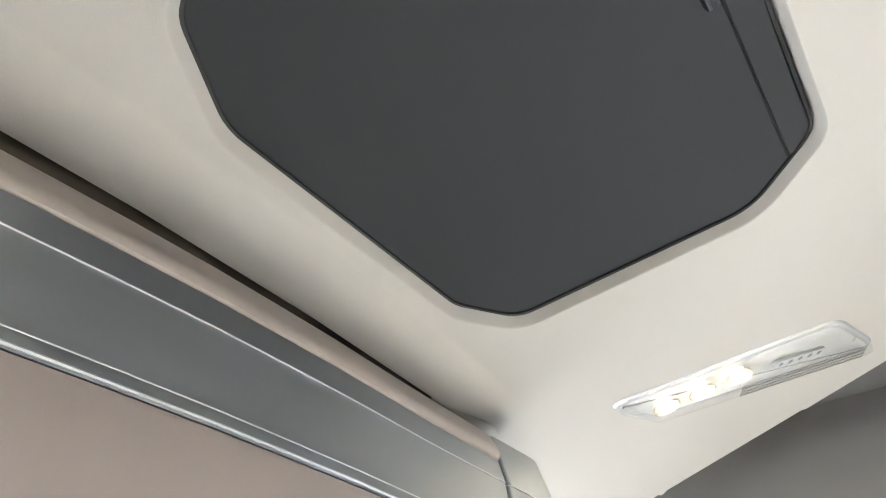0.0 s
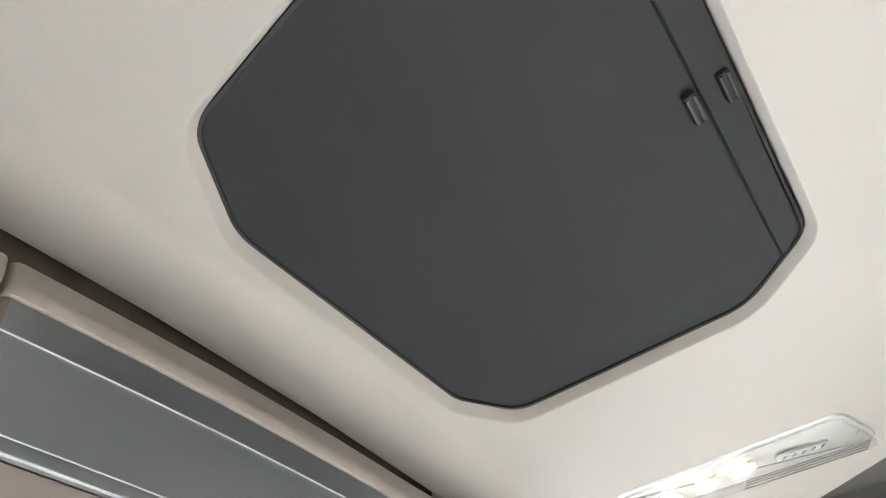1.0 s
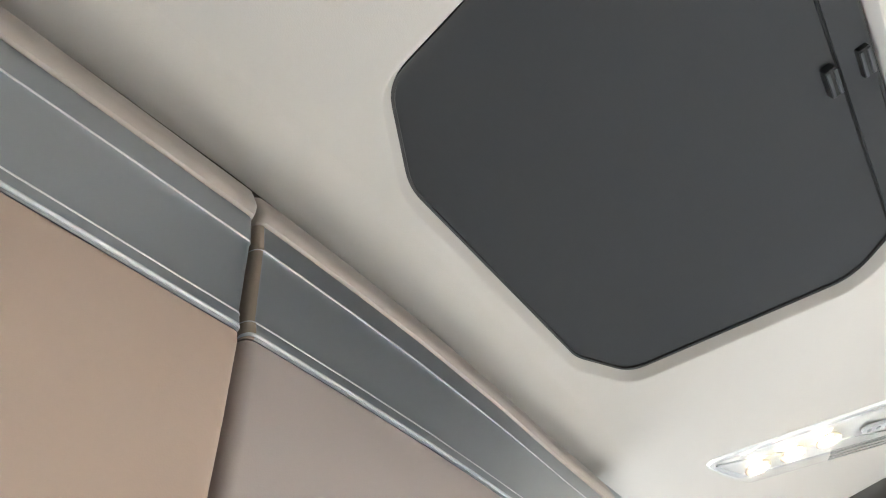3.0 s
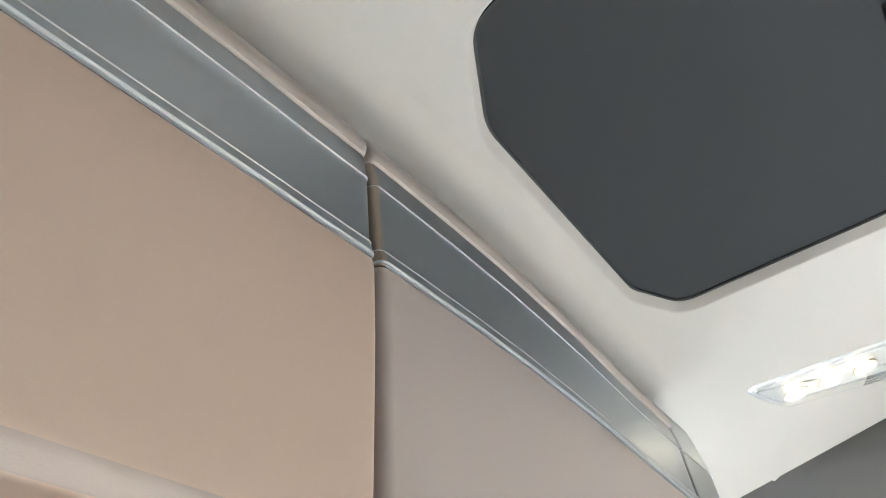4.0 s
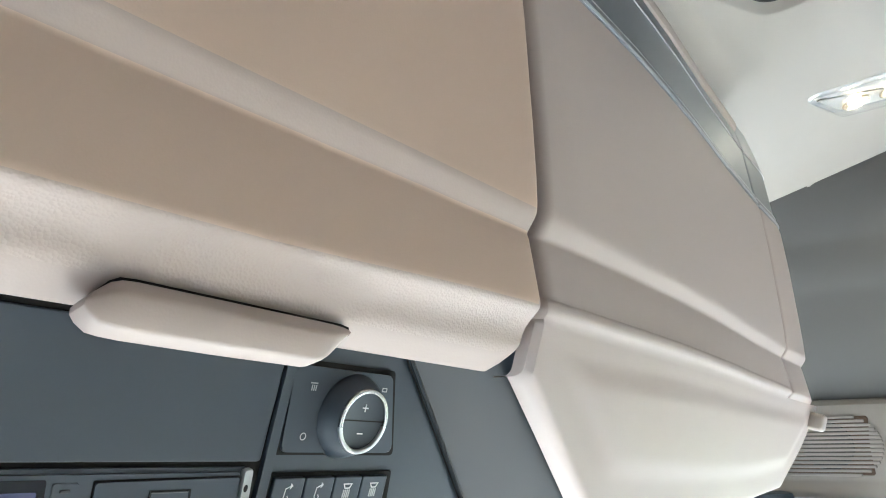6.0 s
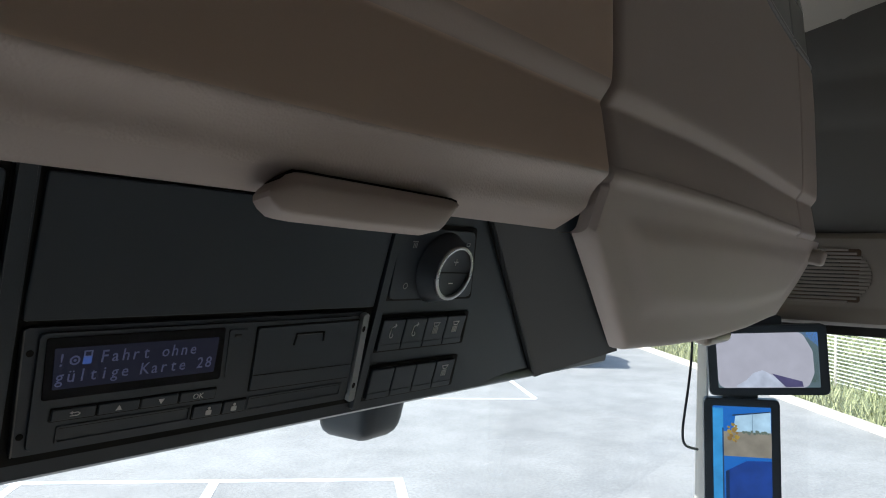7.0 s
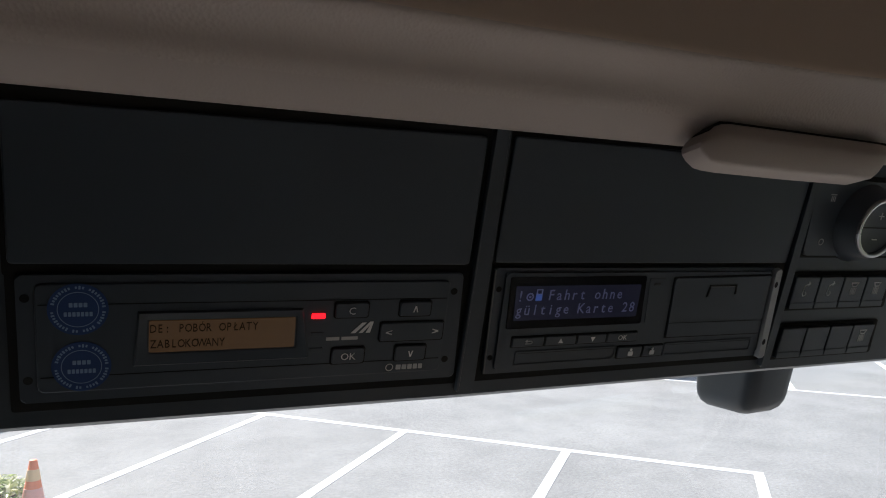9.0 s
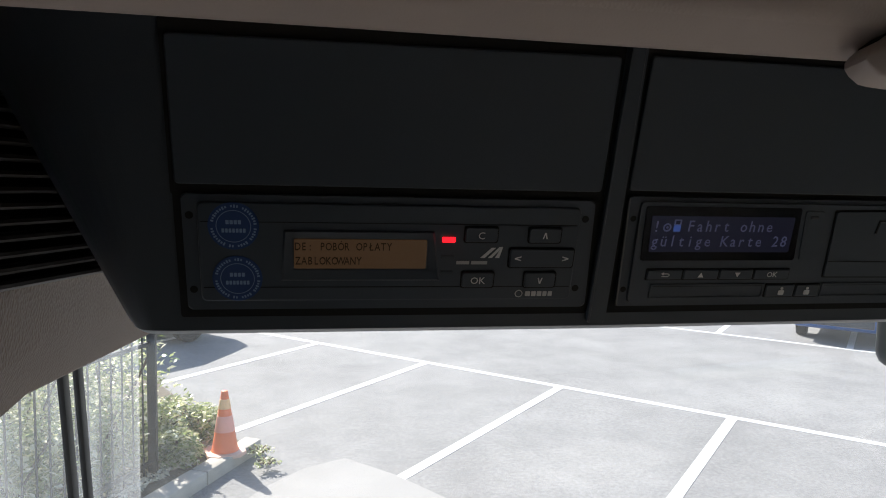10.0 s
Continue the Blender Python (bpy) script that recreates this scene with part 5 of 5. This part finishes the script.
mons = [o for o in scene.objects if o.get("category") == "monitor"]
for mon, patches in ((mons[0], (
        ("picture_ground", rounded([(-0.1065, -0.0625), (0.082, -0.0625), (0.096, -0.03), (0.095, 0.02), (0.074, 0.0625), (-0.092, 0.0625), (-0.1065, 0.05)], 0.02, 5), (0.42, 0.40, 0.46), 1.0, 0.0008),
        ("picture_flank", rounded([(-0.075, -0.061), (0.040, -0.061), (0.012, -0.036), (-0.010, -0.022), (-0.030, -0.028), (-0.048, -0.046)], 0.008, 4), (0.50, 0.52, 0.62), 1.0, 0.0011),
        ("picture_shade", [(0.008, -0.030), (0.070, -0.048), (0.072, -0.060), (0.036, -0.061)], (0.08, 0.07, 0.16), 1.0, 0.0013))),
        (mons[1], (
        ("picture_sky", [(-0.018, 0.090), (0.062, 0.088), (0.062, 0.139), (-0.014, 0.128)], (0.42, 0.58, 0.72), 1.0, 0.0008),
        ("picture_side", rect(-0.065, -0.040, -0.150, 0.145, 0.001), (0.05, 0.27, 0.58), 1.0, 0.0008),
        ("picture_line", [(-0.020, 0.128), (0.062, 0.139), (0.062, 0.141), (-0.020, 0.131)], (0.02, 0.03, 0.05), 1.0, 0.0011),
        ("picture_line", rect(0.022, 0.0235, 0.09, 0.136, 0.0002), (0.2, 0.3, 0.4), 1.0, 0.0011),
        ("picture_line", rect(-0.0425, -0.0395, -0.150, 0.10, 0.0002), (0.02, 0.05, 0.12), 1.0, 0.0014),
        ("picture_yard", rect(-0.040, 0.064, 0.035, 0.092, 0.001), (0.25, 0.22, 0.18), 1.0, 0.0010),
        *[("picture_tree", rounded([(x + r * f * math.cos(u), y + r * f * math.sin(u)) for u, f in ((0.2, 1.0), (1.3, 0.7), (2.4, 1.1), (3.6, 0.8), (4.9, 1.0))], r * 0.3, 2), c, 1.0, 0.0012 + 0.00003 * k) for k, (x, y, r, c) in enumerate(
            [(-0.019 + 0.009 * math.sin(2.3 * k), 0.108 - 0.0032 * k, 0.0052 + 0.0018 * math.sin(5.1 * k), (0.33 + 0.08 * math.sin(3 * k), 0.21 + 0.06 * math.sin(3 * k), 0.05)) for k in range(13)]
            + [(0.004 + 0.0058 * k, 0.0915 + 0.0022 * math.sin(2.7 * k), 0.0042 + 0.0012 * math.sin(4 * k), (0.12, 0.155, 0.13)) for k in range(10)])],
        ("picture_trailer", rounded([(-0.036, 0.0), (0.01, 0.026), (0.064, 0.028), (0.064, -0.085), (-0.030, -0.085)], 0.004, 3), (0.015, 0.05, 0.25), 1.0, 0.0012),
        ("picture_shade", [(-0.036, 0.0), (-0.028, 0.004), (-0.028, -0.085), (-0.036, -0.085)], (0.01, 0.03, 0.10), 1.0, 0.0015),
        ("picture_road", rect(-0.038, 0.064, -0.150, -0.095, 0.001), (0.30, 0.36, 0.40), 1.0, 0.0010)))):
    for nm, outl, col, e, h in patches:
        o = picture(nm, outl, col, e, h)
        o.parent = mon

tagged(link("pillar_right", swept([(1.911, 0.372), (1.913, 0.358), (1.916, 0.350), (1.922, 0.346)], [(0, 1.9), (0, 2.86), (-0.02, 2.86), (-0.02, 1.9)]), M_WHITE), "light grey windscreen pillar trim", "pillar", kind="structure")
cable = thing("cable", "thin dark cable hanging from the panel above", "cable")
part("cord", tube(smooth_path([(0.947, 0.02, 2.910), (0.946, 0.02, 2.883), (0.939, 0.02, 2.849), (0.928, 0.02, 2.815), (0.923, 0.02, 2.792), (0.933, 0.02, 2.776), (0.972, 0.02, 2.764)], 5), 0.0016, 8), M_BLACK, cable)

# ---- the yard outside ----
b = bmesh.new()
vs = [b.verts.new(p) for p in ((-400, -400, 0), (400, -400, 0), (400, 400, 0), (-400, 400, 0))]
b.faces.new(vs)
tagged(link("ground", b, M_ASPHALT, smooth=False), "pale worn asphalt yard", "ground", kind="structure")

LA = Vector((1.820, -1.645)) / Vector((1.820, -1.645)).length  # along the row of bays
LB = Vector((-0.667, -0.745))  # along a bay
B2 = Vector((3.60, 9.73))


def stripe(a, c, w=0.11):
    a, c = Vector(a), Vector(c)
    d = (c - a).normalized()
    n = Vector((-d.y, d.x)) * w / 2
    s = bmesh.new()
    pts = [a - n, c - n, c + n, a + n]
    lo = [s.verts.new((p.x, p.y, 0.0)) for p in pts]
    hi = [s.verts.new((p.x, p.y, 0.004)) for p in pts]
    s.faces.new(hi)
    for i in range(4):
        s.faces.new((lo[i], lo[(i + 1) % 4], hi[(i + 1) % 4], hi[i]))
    return tagged(link("road_marking", s, M_LINE, smooth=False), "white painted parking bay line", "road marking", "parking bay lines", kind="structure")


stripe(B2 - LA * 9.8, B2 + LA * 4.96, 0.13)
for k, n in ((-2, 3.6), (-1, 4.45), (0, 4.2), (1, 4.3), (2, 4.5), (-3, 4.4)):
    p = B2 + LA * 2.45 * k
    stripe(p + LB * 0.066, p + LB * n, 0.13)
far0 = Vector((13.75, 8.42))
stripe(far0 - LA * 14.0, far0, 0.12)
for k in range(6):
    p = far0 - LA * 2.45 * k
    stripe(p - LB * 0.061, p - LB * 4.6, 0.12)


def kerb_run(name, a, c, w, h, n, label):
    root = thing(name, label, "kerb", kind="structure")
    a, c = Vector(a), Vector(c)
    d = (c - a)
    L = d.length / n
    ang = math.atan2(d.y, d.x)
    me = None
    for k in range(n):
        p = a + d * (k / n)
        m = Matrix.Translation((p.x, p.y, 0)) @ Matrix.Rotation(ang, 4, "Z")
        if me is None:
            o = part("kerb_stone", box(0.005, L - 0.005, 0, w, -0.05, h, 0.018, 2), M_KERB, root)
            me = o.data
        else:
            o = new("kerb_stone", me)
            o.parent = root
        o.matrix_local = m
    return root


b = slab([(-0.52, 6.55), (-0.13, 7.00), (0.29, 7.23), (0.79, 6.72), (1.30, 6.00), (1.6, 4.4), (-2.6, 2.6)], -0.05, 0.010)
tagged(link("pavement", b, M_APRON, smooth=False), "pale concrete apron beside the planted bed", "pavement", kind="structure")
kerb_run("kerb_right", (13.0, -0.8), (33.0, 18.2), 0.18, 0.14, 26, "pale concrete kerb along the grass bank")
kerb_run("kerb_left", (-0.80, 7.66), (-2.98, 3.29), 0.2, 0.14, 5, "concrete kerb round the planted bed")

# grass bank beyond the right kerb
b = bmesh.new()
d = Vector((20, 19)).normalized()
nn = Vector((d.y, -d.x))
rows = []
random.seed(5)
for i in range(41):
    p = Vector((10.0, -3.5)) + d * (i * 1.0)
    rows.append([b.verts.new((p.x + nn.x * o, p.y + nn.y * o, z + random.uniform(-0.08, 0.08) * min(1, o))) for o, z in ((0.05, 0.10), (0.8, 0.22), (2.0, 0.6), (3.5, 1.2), (6.0, 2.0), (12, 2.6), (40, 3.0))])
for p, q in zip(rows, rows[1:]):
    for k in range(6):
        b.faces.new((p[k], p[k + 1], q[k + 1], q[k]))
tagged(link("grass_bank", b, M_GRASS), "dry green grass bank behind the kerb", "grass", kind="structure")


def long_grass():
    """Uneven blades and weeds on the near face of the bank."""
    rng = random.Random(12)
    verts, faces = [], []
    for k in range(16000):
        s, o = rng.uniform(1.0, 30.0), 0.1 + 5.5 * rng.random() ** 1.4
        p = Vector((10.0, -3.5)) + d * s + nn * o
        z = float(np.interp(o, (0.05, 0.8, 2.0, 3.5, 6.0), (0.10, 0.22, 0.6, 1.2, 2.0)))
        h, w, a = rng.uniform(0.12, 0.42), rng.uniform(0.008, 0.022), rng.uniform(0, 6.3)
        lean = Vector((rng.uniform(-0.5, 0.5), rng.uniform(-0.5, 0.5), 1.0)) * h
        e = Vector((math.cos(a), math.sin(a), 0)) * w
        q = Vector((p.x, p.y, z - 0.03))
        i = len(verts)
        verts.extend((tuple(q - e), tuple(q + e), tuple(q + lean * 0.6 + e * 0.6), tuple(q + lean)))
        faces.append((i, i + 1, i + 2, i + 3))
    me = bpy.data.meshes.new("long_grass")
    me.from_pydata(verts, [], faces)
    me.materials.append(textured("dry_grass_blade", (0.27, 0.28, 0.14), 0.8, grain=8, depth=0.0, stain=1.5, vary=0.45))
    tagged(new("long_grass", me), "long dry green grass on the bank", "grass", kind="stuff")


def mesh_fence():
    root = thing("wire_fence", "pale wire mesh fence on the grass bank", "fence")
    a = Vector((13.0, -0.8)) + nn * 1.2
    for k in range(0, 12):
        p = a + d * (k * 2.5)
        o = part("post", box(-0.03, 0.03, -0.03, 0.03, 0.0, 2.0, 0.006), M_KERB, root) if k == 0 else new("post", post.data)
        if k == 0:
            post = o
        o.parent = root
        o.matrix_local = Matrix.Translation((p.x, p.y, 0.2))
    wire = None
    for j in range(22):
        z = 0.35 + j * 0.085
        if wire is None:
            wire = part("wire", tube([(a.x, a.y, 0), ((a + d * 27.5).x, (a + d * 27.5).y, 0)], 0.013, 4), principled("galvanised_wire", (0.62, 0.64, 0.60), 0.5, 0.2), root)
            o = wire
        else:
            o = new("wire", wire.data)
            o.parent = root
        o.location.z = z
    return root


mesh_fence()


def cone():
    root = thing("traffic_cone", "orange traffic cone with pale sleeves on the kerb", "traffic cone")
    # pale tones of base and sleeves carry the bloom of bright sun
    part("base", slab([(0.2 * x, 0.2 * y) for x, y in ((-1, -0.55), (-0.55, -1), (0.55, -1), (1, -0.55), (1, 0.55), (0.55, 1), (-0.55, 1), (-1, 0.55))], 0.0, 0.040, 0.012), textured("bloom_pale_cone_base", (0.78, 0.50, 0.38), 0.6, grain=60, depth=0.1, stain=8, vary=0.15), root, "salmon octagonal base paled as by bloom")
    part("body", turned([(0.150, 0.035), (0.138, 0.05), (0.128, 0.09), (0.034, 0.665), (0.030, 0.675), (0.018, 0.678)], 28), M_ORANGE, root)
    part("sleeve", turned([(0.1045, 0.25), (0.1050, 0.252), (0.078, 0.415), (0.076, 0.417)], 28), textured("pink_sleeve", (0.86, 0.40, 0.33), 0.4, grain=80, depth=0.05), root, "pink reflective sleeve paled as by bloom")
    part("sleeve", turned([(0.0655, 0.49), (0.066, 0.492), (0.0495, 0.59), (0.047, 0.592)], 28), textured("peach_sleeve", (0.88, 0.55, 0.30), 0.4, grain=80, depth=0.05), root, "peach reflective sleeve paled as by bloom")
    root.matrix_world = Matrix.Translation((-0.97, 7.25, 0.11)) @ Matrix.Rotation(radians(20), 4, "Z")


cone()


def railing():
    root = thing("railing_fence", "black upright bar fence before the shrubs", "fence")
    a, c = Vector((-1.575, 6.74)), Vector((-3.02, 3.62))
    dd = (c - a)
    n = 26
    bar = None
    for k in range(n):
        p = a + dd * (k / (n - 1))
        if k in (0, n - 1, n // 2):
            o = part("post", box(-0.040, 0.040, -0.040, 0.040, 0, 1.45, 0.006), M_SEAL, root)
        elif bar is None:
            bar = o = part("bar", box(-0.0075, 0.0075, -0.0075, 0.0075, 0.05, 1.42, 0.002), M_SEAL, root)
        else:
            o = new("bar", bar.data)
            o.parent = root
        o.matrix_local = Matrix.Translation((p.x, p.y, 0.1))
    ang = math.atan2(dd.y, dd.x)
    for z in (0.25, 1.42):
        o = part("rail", box(0, dd.length, -0.02, 0.02, -0.02, 0.02, 0.004), M_SEAL, root)
        o.matrix_local = Matrix.Translation((a.x, a.y, z)) @ Matrix.Rotation(ang, 4, "Z")


railing()

M_LEAF = bpy.data.materials.new("shrub_leaf")
M_LEAF.use_nodes = True
_n = M_LEAF.node_tree
_b = _n.nodes["Principled BSDF"]
_g = _n.nodes.new("ShaderNodeNewGeometry")
_r = _n.nodes.new("ShaderNodeValToRGB")
_r.color_ramp.elements[0].color, _r.color_ramp.elements[1].color = (0.20, 0.26, 0.11, 1), (0.75, 0.72, 0.45, 1)
_e = _r.color_ramp.elements.new(0.45)
_e.color = (0.40, 0.45, 0.20, 1)
# the palest steps put sun glints into the colour, beside real dry leaves
_e = _r.color_ramp.elements.new(0.66)
_e.color = (0.70, 0.68, 0.42, 1)
_r.color_ramp.elements[-1].color = (0.92, 0.90, 0.78, 1)
_n.links.new(_g.outputs["Random Per Island"], _r.inputs[0])
_n.links.new(_r.outputs[0], _b.inputs["Base Color"])
_b.inputs["Specular IOR Level"].default_value = 0.8
_b.inputs["Roughness"].default_value = 0.2
_tl, _mx = _n.nodes.new("ShaderNodeBsdfTranslucent"), _n.nodes.new("ShaderNodeMixShader")
_mx.inputs[0].default_value = 0.55
_n.links.new(_r.outputs[0], _tl.inputs[0])
_n.links.new(_b.outputs[0], _mx.inputs[1])
_n.links.new(_tl.outputs[0], _mx.inputs[2])
_n.links.new(_mx.outputs[0], _n.nodes["Material Output"].inputs[0])


def shrub(x, y, r, h, seed, n=1500, leaf=1.0):
    rng = random.Random(seed)
    root = thing("shrub", "leafy green shrub with glossy sunlit leaves", "shrub", "shrubs in the bed")
    verts, faces = [], []
    for k in range(n):
        a, t = rng.uniform(0, 2 * math.pi), rng.random() ** 0.6
        zz = rng.uniform(0.05, 1.0)
        rr = r * t * math.sqrt(max(0.05, 1 - (zz - 0.45) ** 2 * 1.6)) * (1 + 0.25 * math.sin(3 * a + seed))
        c = Vector((rr * math.cos(a), rr * math.sin(a), zz * h))
        q = Euler((rng.uniform(-0.8, 0.8), rng.uniform(-0.8, 0.8), rng.uniform(0, 6.3))).to_matrix()
        L, W = rng.uniform(0.020, 0.055) * leaf, rng.uniform(0.011, 0.026) * leaf
        i = len(verts)
        for p in ((-L, 0, 0), (0, -W, 0.006), (L, 0, -0.006), (0, W, 0.006)):
            verts.append(tuple(c + q @ Vector(p)))
        faces.append((i, i + 1, i + 2, i + 3))
    me = bpy.data.meshes.new("leaves")
    me.from_pydata(verts, [], faces)
    me.materials.append(M_LEAF)
    o = new("leaves", me)
    o.parent = root
    o["kind"] = "stuff"
    for k in range(6):
        a = k * 1.05 + seed
        part("stem", tube([(0, 0, 0), (0.25 * r * math.cos(a), 0.25 * r * math.sin(a), h * 0.4), (0.7 * r * math.cos(a), 0.7 * r * math.sin(a), h * 0.85)], 0.012, 6), M_TRIM, root)
    root.location = (x, y, 0.08)


for k, (x, y, r, h) in enumerate(((-0.62, 7.30, 0.15, 0.05), (-0.52, 7.00, 0.13, 0.03), (-1.45, 7.05, 0.26, 0.36), (-1.36, 7.75, 0.32, 0.36), (-1.7, 7.6, 0.42, 0.5), (-2.15, 6.5, 0.5, 0.8), (-2.5, 5.8, 0.55, 0.9), (-2.85, 5.1, 0.55, 0.9), (-2.15, 7.3, 0.7, 1.3), (-2.7, 6.6, 0.8, 1.6), (-3.1, 5.8, 0.8, 1.7), (-3.4, 5.0, 0.8, 1.7), (-2.8, 8.0, 0.8, 1.5), (-3.6, 7.2, 0.9, 2.0))):
    shrub(x, y, r, h, k + 1, (150 if k < 2 else 1900) if k < 9 else 2600, 0.5 if k < 2 else 1.0)

b = bmesh.new()
vs = [b.verts.new((x, y, z)) for x, y, z in ((-0.85, 7.6, 0.10), (-3.0, 3.3, 0.10), (-9, 3.0, 0.3), (-9, 11, 0.3), (-2.5, 10.5, 0.1))]
b.faces.new(vs)
bmesh.ops.subdivide_edges(b, edges=b.edges[:], cuts=6, use_grid_fill=True)
tagged(link("planted_bed", b, textured("dry_soil", (0.12, 0.10, 0.07), 0.95, grain=25, depth=0.6, stain=2, vary=0.3, dist=0.02)), "dry soil bed with dead leaves", "soil", kind="structure")

M_DRY = textured("dry_fallen_leaf", (0.62, 0.55, 0.42), 0.6, grain=60, depth=0.1, stain=8, vary=0.4)


def leaf_litter():
    """Dead leaves scattered over the soil inside the kerb."""
    rng = random.Random(77)
    verts, faces = [], []
    for k in range(5200):
        t, off = rng.random(), 0.1 + 2.2 * rng.random() ** 1.5
        x, y = -0.95 - 2.05 * t - 0.89 * off, 7.5 - 4.1 * t + 0.45 * off
        c = Vector((x, y, 0.115 + 0.2 * max(0.0, (-x - 2.2) / 6.8) + rng.uniform(0, 0.03)))
        q = Euler((rng.uniform(-0.6, 0.6), rng.uniform(-0.6, 0.6), rng.uniform(0, 6.3))).to_matrix()
        L, W = rng.uniform(0.02, 0.05), rng.uniform(0.012, 0.026)
        i = len(verts)
        for p in ((-L, 0, 0), (0, -W, 0.008), (L, 0, -0.004), (0, W, 0.008)):
            verts.append(tuple(c + q @ Vector(p)))
        faces.append((i, i + 1, i + 2, i + 3))
    me = bpy.data.meshes.new("leaf_litter")
    me.from_pydata(verts, [], faces)
    me.materials.append(M_DRY)
    tagged(new("leaf_litter", me), "pale dry leaves scattered over the soil bed", "leaves", kind="stuff")


leaf_litter()


def car(x, y, yaw, mat, label):
    root = thing("parked_car", label, "car", "parked cars")
    side = [(-2.1, 0.35), (-2.12, 0.62), (-1.95, 0.82), (-0.95, 0.95), (-0.35, 1.40), (0.9, 1.45), (1.7, 1.02), (2.08, 0.92), (2.12, 0.45), (2.05, 0.30), (-2.0, 0.28)]
    b = bmesh.new()
    rows = []
    for w, s in ((-0.88, 0.96), (-0.80, 1.0), (0.80, 1.0), (0.88, 0.96)):
        rows.append([b.verts.new((px * s, w * (0.78 if pz > 1.2 else 1.0), pz)) for px, pz in side])
    m = len(side)
    for p, q in zip(rows, rows[1:]):
        for k in range(m):
            b.faces.new((p[k], p[(k + 1) % m], q[(k + 1) % m], q[k]))
    b.faces.new(rows[0][::-1]), b.faces.new(rows[-1])
    bmesh.ops.bevel(b, geom=b.edges[:], offset=0.05, segments=2, profile=0.5, affect="EDGES")
    part("body", b, mat, root)
    part("windscreen", slab(rounded([(-0.62, 0.0), (0.62, 0.0), (0.54, 0.62), (-0.54, 0.62)], 0.05), 0, 0.01), M_BLACK2, root).matrix_local = Matrix.Translation((-0.92, 0, 0.99)) @ Matrix.Rotation(radians(-90), 4, "Z") @ Matrix.Rotation(radians(38), 4, "X")
    part("grille", box(-2.15, -2.08, -0.55, 0.55, 0.38, 0.60, 0.02), M_BLACK2, root)
    for s in (-1, 1):
        part("headlight", box(-2.12, -1.98, s * 0.68 - 0.14, s * 0.68 + 0.14, 0.64, 0.76, 0.03), M_STEEL, root)
    for px in (-1.3, 1.3):
        for s in (-1, 1):
            w = part("wheel", turned([(0.20, -0.10), (0.31, -0.10), (0.33, -0.07), (0.33, 0.07), (0.31, 0.10), (0.20, 0.10)], 24), M_SEAL, root)
            w.matrix_local = Matrix.Translation((px, s * 0.78, 0.33)) @ Matrix.Rotation(radians(90), 4, "X")
            part("rim", turned([(0.04, -0.085), (0.19, -0.095), (0.20, 0.095), (0.04, 0.085)], 20), M_STEEL, w)
    root.matrix_world = Matrix.Translation((x, y, 0)) @ Matrix.Rotation(radians(yaw), 4, "Z")


long_grass()

M_BLUE = textured("dark_blue_car_paint", (0.012, 0.075, 0.26), 0.45, grain=20, depth=0.0, stain=2, vary=0.1, Coat_Weight=0.15)
car(11.60, 13.60, 48, M_BLUE, "dark blue parked car in a far bay")
# added car in place of a small blue patch of unknown nature
car(20.4, 12.1, 48, M_BLUE, "dark blue parked car in a far bay")
car(-3.9, 12.9, 48, textured("grey_blue_car_paint", (0.22, 0.29, 0.36), 0.4, 0.1, grain=20, depth=0.0, stain=2, vary=0.05), "pale grey-blue parked car beyond the planted bed")
